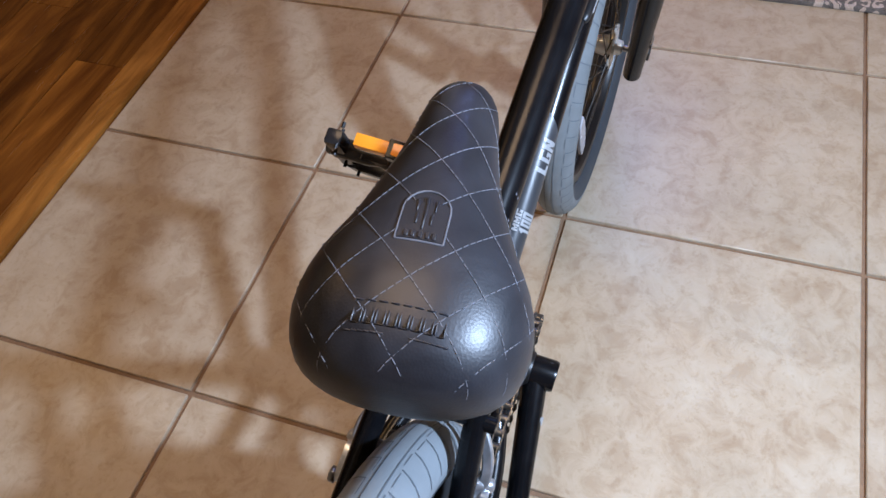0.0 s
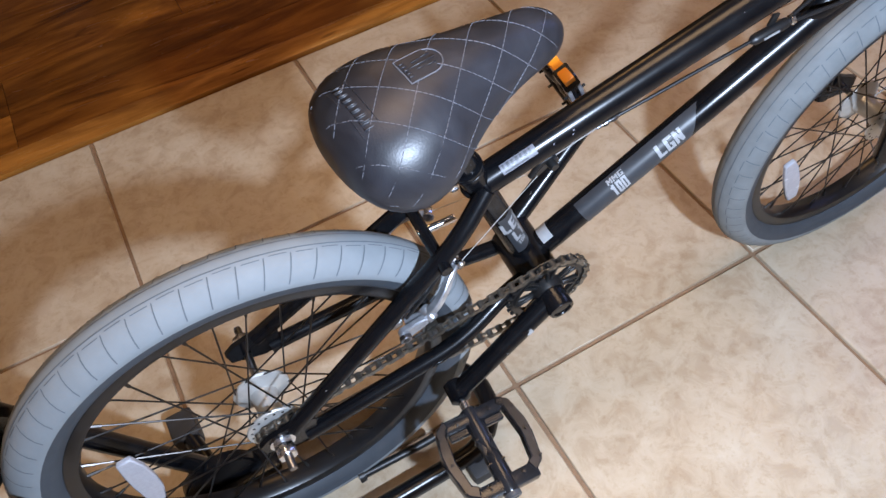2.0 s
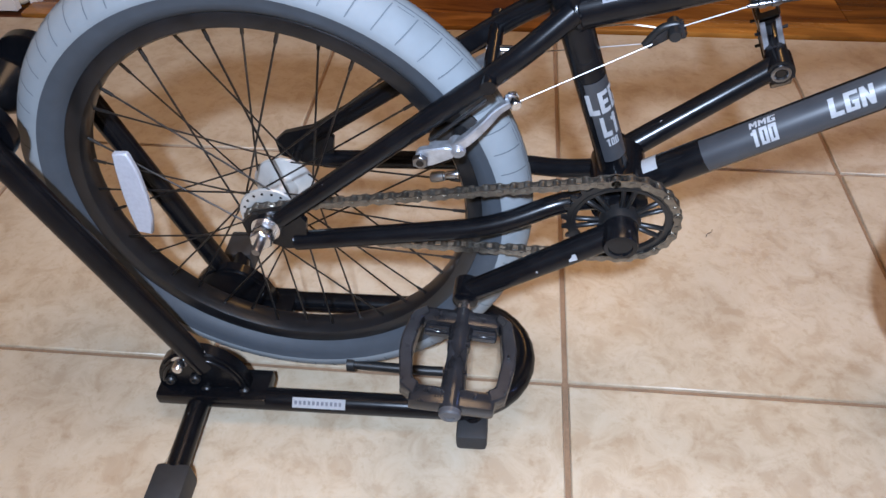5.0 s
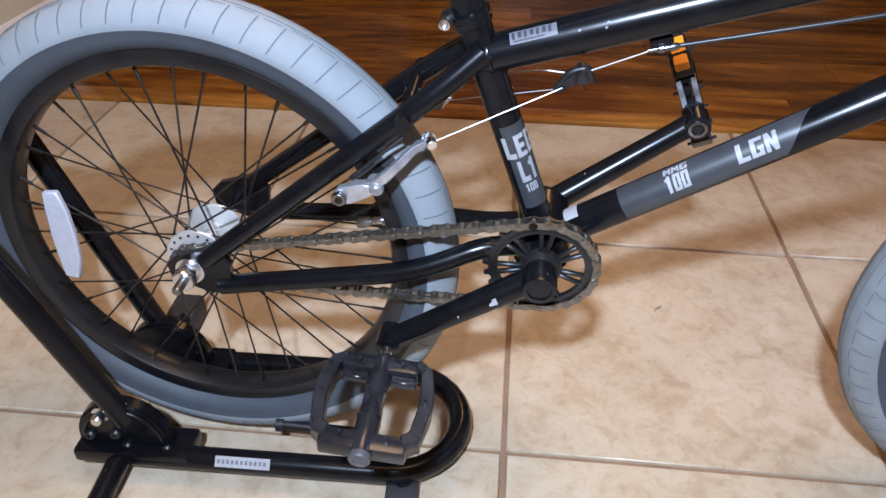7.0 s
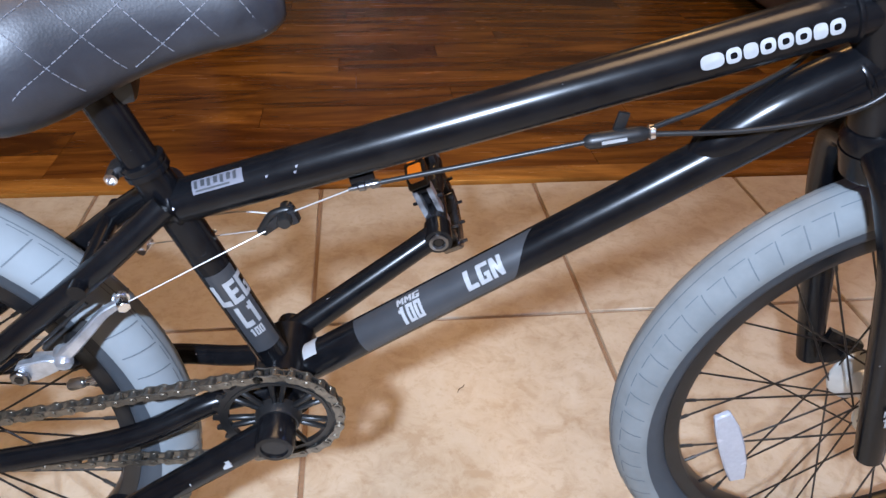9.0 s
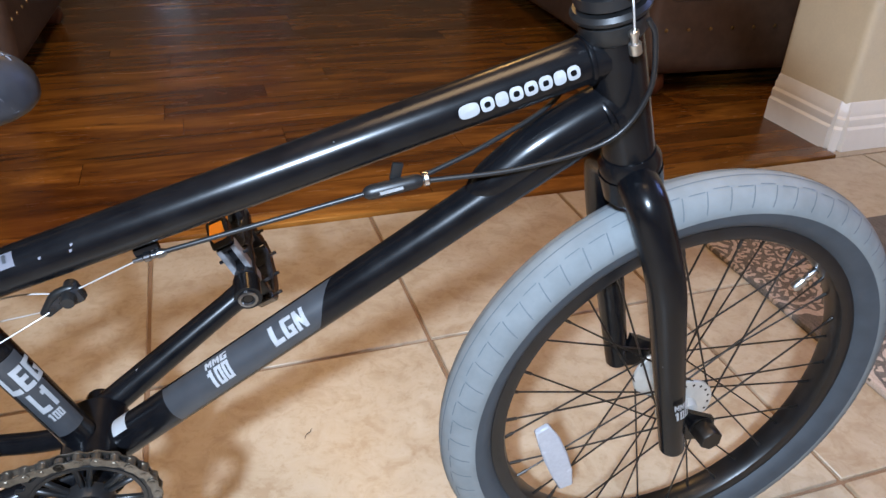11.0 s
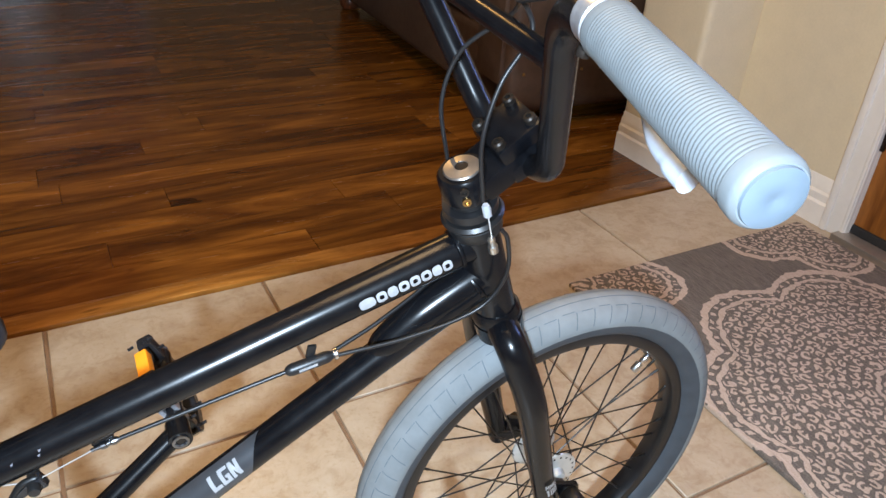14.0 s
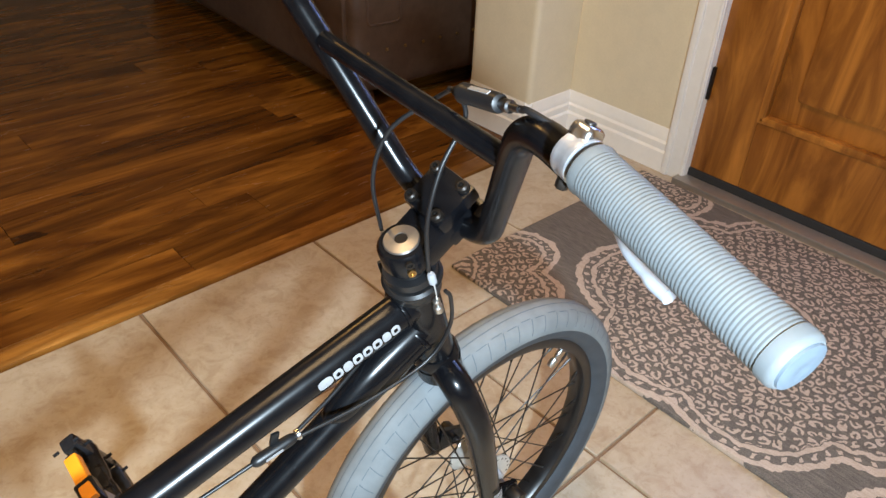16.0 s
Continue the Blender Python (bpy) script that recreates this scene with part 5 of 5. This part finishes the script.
part("splitter_mark", moved(box((0.017, 0.0010, 0.0021), (0, 0, 0)), Matrix.Translation((0.585, -0.0202, 0.5610)) @ pose(0, 0, 0, 0, -11, 0)), M_DECAL, jn)
part("splitter_clip", moved(box((0.008, 0.003, 0.014), (0, 0, 0), 0.001), Matrix.Translation((0.590, -0.011, 0.571)) @ pose(0, 0, 0, 0, 10, 0)), M_BLACK, jn)
for y0, pts in ((0, [(0.610, -0.017, 0.5645), (0.680, -0.024, 0.572), (0.742, -0.030, 0.592), (0.764, -0.032, 0.628), (0.758, -0.034, 0.668), (0.7495, -0.034, 0.682)]),
                (1, [(0.610, -0.013, 0.5665), (0.660, -0.004, 0.583), (0.715, 0.012, 0.606), (0.735, 0.028, 0.640), (0.728, 0.034, 0.676)])):
    part("brake_cable", tube(curve_points(pts, 8), 0.0020, 10), M_CABLE, bike, "black sheathed brake cable")
for s in (-1, 1):
    x = 0.7395
    c0 = Vector((x - 0.002, s * 0.033, 0.688))
    part("detangler_stop", turned([(0.0026, 0), (0.0037, 0.001), (0.0037, 0.011), (0.0026, 0.013)], c0 + Vector((-0.003, 0, 0.010)), ax, 14), M_WHITEPL, bike, "white cable adjuster at the headset")
    part("detangler_stop", turned([(0.0032, 0), (0.0044, 0.001), (0.0044, 0.008), (0.0028, 0.009), (0.0028, 0.013), (0.0036, 0.014), (0.0036, 0.017), (0.002, 0.018)], c0 + Vector((0.009, 0, -0.030)), ax, 14), M_ALLOY, bike)
    part("brake_cable", tube(curve_points([c0 + Vector((-0.003, 0, 0.011)), c0 + Vector((-0.001, s * 0.003, 0.000)), c0 + Vector((0.004, 0, -0.013))], 5), 0.0007, 6), M_WIRE, bike, "bare steel brake cable")
    up_pts = [c0 + Vector((-0.010, 0, 0.026)), Vector((0.717, s * 0.036, 0.770)), Vector((0.728, s * 0.032, 0.815)), Vector((0.750, s * 0.018 - 0.010, 0.848)), Vector((0.744, s * 0.005 - 0.020, 0.868)), JB + jd * 0.082, JB + jd * 0.070]
    part("brake_cable", tube(curve_points(up_pts, 8), 0.0019, 10), M_CABLE, bike, "black sheathed brake cable")


# decals
def decal_on(a, b, r, x0, x1, a0, a1, mat, parent, name, lift=0.0004, skew=0.0, label=""):
    """A film on a tube from a to b: from x0 to x1 along it, between the angles a0 and a1 round it; 0 is the top and -90 the right side."""
    a, b = Vector(a), Vector(b)
    d = (b - a).normalized()
    side = Vector((0, 1, 0))
    upv = d.cross(side) * -1
    if upv.z < 0:
        upv = -upv
    bm = bmesh.new()
    rows, N, K = [], 12, max(2, int(abs(a1 - a0) / 8))
    for i in range(N + 1):
        row = []
        for k in range(K + 1):
            t = radians(a0 + (a1 - a0) * k / K)
            s = x0 + (x1 - x0) * i / N + skew * (k / K - 0.5) * i / N
            row.append(bm.verts.new(a + d * s + (upv * math.cos(t) + side * math.sin(t)) * (r + lift)))
        rows.append(row)
    for p, q in zip(rows, rows[1:]):
        for k in range(K):
            bm.faces.new((p[k], p[k + 1], q[k + 1], q[k]))
    bmesh.ops.recalc_face_normals(bm, faces=bm.faces[:])
    return part(name, bm, mat, parent, label)


# squared print letters, as bars (x0, y0, x1, y1) and slanted bars of four corners, in a unit cell
BARS = {
    "L": [(0, 0, 0.42, 1), (0.42, 0, 1, 0.24)],
    "E": [(0, 0, 0.40, 1), (0.40, 0.80, 1, 1), (0.40, 0.40, 0.9, 0.60), (0.40, 0, 1, 0.20)],
    "G": [(0, 0, 0.38, 1), (0.38, 0.80, 1, 1), (0.38, 0, 1, 0.20), (0.64, 0.20, 1, 0.52), (0.52, 0.36, 0.64, 0.52)],
    "N": [(0, 0, 0.34, 1), (0.66, 0, 1, 1), ((0.34, 1), (0.34, 0.50), (0.66, 0), (0.66, 0.50))],
    "M": [(0, 0, 0.27, 1), (0.73, 0, 1, 1), ((0.27, 1), (0.27, 0.55), (0.5, 0.15), (0.5, 0.62)), ((0.5, 0.62), (0.5, 0.15), (0.73, 0.55), (0.73, 1))],
    "1": [(0.34, 0, 0.80, 1), (0.08, 0.70, 0.34, 0.88)],
    "0": [(0, 0, 0.39, 1), (0.61, 0, 1, 1), (0.39, 0.82, 0.61, 1), (0.39, 0, 0.61, 0.18)],
}


def printed(text, wide, high, a, b, r, s, angle, mat, parent, across=False, gap=0.14, slant=0.0, lift=0.0006):
    """Squared letters on a tube from a to b: along it, or across it with their feet towards a. s and angle are the lower left corner."""
    a, b = Vector(a), Vector(b)
    d = (b - a).normalized()
    side = Vector((0, 1, 0))
    upv = -d.cross(side)
    upv = -upv if upv.z < 0 else upv
    bm = bmesh.new()

    def put(x, y):
        al, ro = (y, x) if across else (x, y)
        t = radians(angle) + ro / r
        return bm.verts.new(a + d * (s + al) + (upv * math.cos(t) + side * math.sin(t)) * (r + lift))

    cell = wide / (len(text) + gap * (len(text) - 1))
    for k, ch in enumerate(text):
        x0 = k * cell * (1 + gap)
        for bar_ in BARS[ch]:
            q = bar_ if isinstance(bar_[0], tuple) else ((bar_[0], bar_[3]), (bar_[0], bar_[1]), (bar_[2], bar_[1]), (bar_[2], bar_[3]))
            pts = [(x0 + u * cell + slant * v * high, v * high) for u, v in q]
            n = 6
            grid_ = []
            for i in range(n + 1):
                row = []
                for j in range(n + 1):
                    f, g = i / n, j / n
                    lx = pts[0][0] * (1 - g) + pts[1][0] * g, pts[0][1] * (1 - g) + pts[1][1] * g
                    rx = pts[3][0] * (1 - g) + pts[2][0] * g, pts[3][1] * (1 - g) + pts[2][1] * g
                    row.append(put(lx[0] * (1 - f) + rx[0] * f, lx[1] * (1 - f) + rx[1] * f))
                grid_.append(row)
            for i in range(n):
                for j in range(n):
                    bm.faces.new((grid_[i][j], grid_[i][j + 1], grid_[i + 1][j + 1], grid_[i + 1][j]))
    bmesh.ops.recalc_face_normals(bm, faces=bm.faces[:])
    return part("lettering", bm, mat, parent, "silver-white printed letters", False)


DA, DB = dt[0], dt[2]
decal_on(DA, DB, 0.0161, 0.080, 0.235, -112, 10, M_DECALGREY, down_tube, "decal_band", 0.0003, 0.03)
printed("LGN", 0.0335, 0.0160, DA, DB, 0.0161, 0.184, -78, M_DECAL, down_tube, slant=0.10)
printed("MMG", 0.0215, 0.0060, DA, DB, 0.0161, 0.1235, -24, M_DECAL, down_tube, slant=0.10)
printed("100", 0.0215, 0.0150, DA, DB, 0.0161, 0.1215, -82, M_DECAL, down_tube, slant=0.10)
decal_on(DA, DB, 0.0161, 0.026, 0.040, -36, 75, M_DECAL, down_tube, "label_sticker", 0.0003)
TA, TB = (0.275, 0, 0.4990), (0.742, 0, 0.6460)
lab = decal_on(TA, TB, 0.0160, 0.0285, 0.066, -56, -18, M_LABEL, top_tube, "label_sticker", 0.0003)
for k in range(7):
    decal_on(TA, TB, 0.0160, 0.0305 + k * 0.0048, 0.0328 + k * 0.0048 + 0.0006 * (k % 2), -43 + (k % 2) * 3, -23, M_DECALGREY, lab, "print_bar", 0.0009)
decal_on(TA, TB, 0.0160, 0.0310, 0.0560, -51, -47, M_DECALGREY, lab, "print_bar", 0.0009)
# the maker's name on the top tube as plain rounded blocks
def wrapped(rings, a, b, r, s, angle, mat, parent, name, lift=0.0006):
    """Flat shapes wrapped on a tube; each is an outline with, at need, a hole of as many corners: (along, round) in metres."""
    a, b = Vector(a), Vector(b)
    d = (b - a).normalized()
    side = Vector((0, 1, 0))
    upv = -d.cross(side)
    upv = -upv if upv.z < 0 else upv
    bm = bmesh.new()

    def put(x, y):
        t = radians(angle) + y / r
        return bm.verts.new(a + d * (s + x) + (upv * math.cos(t) + side * math.sin(t)) * (r + lift))

    for outer, hole in rings:
        o = [put(*q) for q in outer]
        h = [put(*q) for q in hole]
        for i in range(len(o)):
            k = (i + 1) % len(o)
            bm.faces.new((o[i], o[k], h[k], h[i]))
    bmesh.ops.recalc_face_normals(bm, faces=bm.faces[:])
    return part(name, bm, mat, parent, smooth=False)


def oval(cx, cy, rx, ry, hx, hy, n=20, p=0.7):
    def at(ax_, ay_):
        return [(cx + ax_ * math.copysign(abs(math.cos(t)) ** p, math.cos(t)), cy + ay_ * math.copysign(abs(math.sin(t)) ** p, math.sin(t))) for t in (2 * math.pi * i / n for i in range(n))]
    return at(rx, ry), at(hx, hy)


# the maker's mark on the top tube as a row of plain rounded shapes
x = 0.374
for w, hole in ((0.0080, 0), (0.0054, 1), (0.0052, 0), (0.0054, 1), (0.0054, 1), (0.0054, 1), (0.0050, 0), (0.0052, 1)):
    x += w
    wrapped([oval(x, 0, w - 0.0005, 0.0050, 0.0022 if hole else 0.0001, 0.0020 if hole else 0.0001)], TA, TB, 0.0172, 0, -79, M_DECAL, top_tube, "mark_shape")
    x += w
ST_A, ST_B = BB, SEAT_TOP
seat_tube_ob = bike.children[0]
decal_on(ST_A, ST_B, 0.0139, 0.040, 0.128, -110, -10, M_DECALGREY, seat_tube_ob, "decal_band", 0.0003)
printed("LEG", 0.0300, 0.0225, ST_A, ST_B, 0.0139, 0.0950, -117, M_DECAL, seat_tube_ob, True)
printed("L", 0.0080, 0.0225, ST_A, ST_B, 0.0139, 0.0690, -88, M_DECAL, seat_tube_ob, True)
printed("1", 0.0070, 0.0225, ST_A, ST_B, 0.0139, 0.0690, -52, M_DECAL, seat_tube_ob, True)
printed("100", 0.0110, 0.0085, ST_A, ST_B, 0.0139, 0.0580, -84, M_DECAL, seat_tube_ob, True)
# nicks in the enamel of the top tube
for x0, t0 in ((0.0815, -62), (0.1015, -70), (0.1035, -58)):
    decal_on(TA, TB, 0.0162, x0, x0 + 0.0018, t0, t0 + 6, M_LABEL, top_tube, "enamel_nick", 0.0004, 0.0012)
FA, FB = (0.802, -0.060, 0.480), (0.868, -0.062, 0.251)
printed("MMG", 0.0150, 0.0085, FB, FA, 0.0162, 0.0800, -105, M_DECAL, fork, True)
printed("100", 0.0150, 0.0125, FB, FA, 0.0162, 0.0655, -105, M_DECAL, fork, True)

# ---- the floor stand that holds the rear wheel ----
stand = thing("bicycle_stand", "black steel floor stand round the rear wheel", "bicycle stand", pose(-0.688, -0.435, 0, 0, 0, 1.0))
NEAR, FAR = -0.095, 0.060
MIDY, HR = -0.0175, 0.0775
HT = 0.035
hoop = [(-0.215, NEAR, HT), (0.100, NEAR, HT)] + [(0.100 + HR * math.sin(a), MIDY - HR * math.cos(a), HT) for a in (math.pi * i / 14 for i in range(1, 14))] + [(0.100, FAR, HT), (-0.215, FAR, HT)]
base_hoop = part("base_hoop", tube(hoop, 0.0135, 16), M_PAINT, stand)
for s, y in ((-1, NEAR), (1, FAR)):
    # cross leg with a rubber boot; the far one is bent back a little
    bx = -0.207 if s < 0 else -0.229
    leg = part("cross_leg", tube([(-0.206, y, HT - 0.004), (bx, y + s * 0.105, 0.022)], 0.0125, 14), M_PAINT, stand)
    part("rubber_boot", moved(box((0.040, 0.050, 0.036), (0, 0, 0), 0.006), Matrix.Translation((bx, y + s * (0.115 if s < 0 else 0.107), 0.018))), M_RUBBER, leg, "ribbed black rubber boot")
    # rounded hinge housing with a raised rim on its outer face
    def arch(k, n=14):
        return [(-0.190 - 0.008 + 0.054 * k * math.cos(t), HT + 0.014 + 0.062 * k * math.sin(t)) for t in (math.pi - math.pi * i / n for i in range(n + 1))]
    hb = prism([(-0.252, HT)] + arch(1.0) + [(-0.144, HT)], 0.018)
    bmesh.ops.bevel(hb, geom=hb.edges[:], offset=0.003, segments=2, affect="EDGES")
    yo = y
    y -= s * 0.020
    plate = part("hinge_housing", moved(hb, Matrix.Translation((0, y + s * 0.008, 0))), M_PAINT, stand)
    part("housing_rim", tube([(px, y + s * 0.0175, pz) for px, pz in arch(0.84)], 0.0028, 10), M_PAINT, plate)
    part("plate_flange", box((0.132, 0.045, 0.018), (-0.188, (y + yo) / 2, HT + 0.004), 0.004), M_PAINT, plate)
    for x, z in ((-0.235, 0.026), (-0.196, 0.010), (-0.150, 0.010), (-0.205, 0.030)):
        part("flange_bolt", turned([(0, 0), (0.0062, 0), (0.0062, 0.004), (0.0045, 0.006), (0.0026, 0.006), (0.0026, 0.003), (0, 0.003)], (x, y + s * 0.0168, HT + z), (0, s, 0.1), 12), M_BLACK, plate)
    part("hinge_bolt", turned([(0, 0), (0.010, 0), (0.010, 0.003), (0.0065, 0.004), (0.0065, 0.013), (0.005, 0.015), (0, 0.015)], (-0.216, y + s * 0.014, HT + 0.058), (0, s, 0), 14), M_CHROME, plate)
    y = yo - s * 0.006
    arm = part("arm", tube([(-0.190 - (0.012 if s > 0 else 0), y, 0.085), (-0.315, y, 0.398)], 0.0128, 16), M_PAINT, stand)
    part("arm_plate", moved(lathe([(0.0, -0.004), (0.033, -0.004), (0.036, -0.006), (0.036, 0.006), (0.033, 0.004), (0.0, 0.004)], 28), Matrix.Translation((-0.328, y - s * 0.016, 0.394))), M_PAINT, arm)
    part("arm_bolt", turned([(0, 0), (0.006, 0), (0.006, 0.012), (0, 0.013)], (-0.316, y + s * 0.010, 0.386), (0, s, 0), 12), M_CHROME, arm)
w = FAR - NEAR - 0.040
prof = [(0.0, -w / 2), (0.012, -w / 2), (0.012, -w / 2 + 0.008), (0.029, -w / 2 + 0.012), (0.030, -w / 2 + 0.018), (0.016, -0.014), (0.012, -0.006), (0.012, 0.006), (0.016, 0.014), (0.030, w / 2 - 0.018), (0.029, w / 2 - 0.012), (0.012, w / 2 - 0.008), (0.012, w / 2), (0.0, w / 2)]
part("guide_roller", lathe(prof, 28, at=(-0.345, MIDY - 0.010, 0.385)), M_PAINT, stand, "black waisted guide roller behind the tyre")
# locking pin through the front of the hoop
part("locking_pin", tube(rounded([(-0.030, NEAR + 0.048, 0.046), (0.055, NEAR + 0.044, 0.046), (0.080, NEAR + 0.044, 0.046)], 0.02), 0.0058, 12), M_BLACK, stand)
part("pin_head", turned([(0, -0.004), (0.009, -0.003), (0.009, 0.006), (0, 0.007)], (-0.030, NEAR + 0.048, 0.046), (-1, 0, 0), 14), M_BLACK, stand)
fr = part("front_foot", tube([(0.118, NEAR + 0.002, HT - 0.008), (0.118, NEAR - 0.012, 0.008)], 0.0125, 14), M_PAINT, stand)
part("rubber_boot", moved(box((0.036, 0.038, 0.026), (0, 0, 0), 0.006), Matrix.Translation((0.118, NEAR - 0.014, 0.014))), M_RUBBER, fr, "black rubber boot")
lb = moved(box((0.062, 0.0010, 0.012), (0, 0, 0)), Matrix.Translation((-0.060, NEAR - 0.0096, HT + 0.0096)) @ pose(0, 0, 0, -45, 0, 0))
sticker = part("label_sticker", lb, M_DECAL, base_hoop, "white sticker with illegible print", False)
for k in range(11):
    part("print_bar", moved(box((0.003, 0.0004, 0.0045), (0, 0, 0)), Matrix.Translation((-0.087 + k * 0.0052, NEAR - 0.0100, HT + 0.0100)) @ pose(0, 0, 0, -45, 0, 0)), M_LABEL, sticker, smooth=False)

# ---- floor pieces ----
def tiles():
    g = 0.007
    bm = box((S - g, S - g, 0.010), (0, 0, 0), 0.0016, seg=1)
    first = None
    for i in range(-8, 4):
        for j in range(-8, 1):
            x0, x1 = max(i * S, -3.32), min((i + 1) * S, DOOR_X + 0.02)
            m = Matrix.Translation(((x0 + x1) / 2, (j + 0.5) * S, -0.005 + random.uniform(-0.0004, 0.0004))) @ Matrix.Diagonal(((x1 - x0 - g) / (S - g), 1, 1, 1))
            if first is None:
                first = part("tile", bm, M_TILE, floor, m=m)
            else:
                again(first, m)
    # the short tiles in front of the wall end
    for x0, x1 in ((1.275, 1.53),):
        again(first, Matrix.Translation(((x0 + x1) / 2, 0.478, -0.006)) @ Matrix.Diagonal(((x1 - x0) / (S - g), 0.035 / (S - g), 1, 1)))


def planks():
    wf = tagged(part("wood_floor", box((6.4, 4.5, 0.03), (-0.1, 2.70, -0.028)), M_FOOT, None, "glossy reddish-brown plank floor", False), category="floor", kind="structure")
    tagged(part("edge_strip", box((OPEN_R - OPEN_L - 0.01, 0.062, 0.016), ((OPEN_R + OPEN_L) / 2, S + 0.033, -0.001), 0.005), M_EDGE, None, "honey-coloured wooden edge strip between tile and planks"), category="trim", kind="structure")
    w = 0.125
    first = None
    y = S + 0.066
    row = 0
    while y < 4.7:
        x = -3.3 - (row * 0.47) % 0.7
        while x < 2.9:
            ln = random.choice((0.75, 0.95, 1.22))
            ln = min(ln, 2.96 - x)
            x0 = max(x, -3.29)   # the first plank of a row is cut at the wall
            m = Matrix.Translation(((x0 + x + ln) / 2, y + w / 2, -0.006 + random.uniform(-0.0003, 0.0003))) @ Matrix.Diagonal((x + ln - x0 - 0.0014, 1, 1, 1))
            if first is None:
                first = part("plank", box((1, w - 0.0016, 0.012), (0, 0, 0)), M_WOOD, wf, m=m)
            else:
                again(first, m)
            x += ln
        y += w
        row += 1


tiles()
planks()
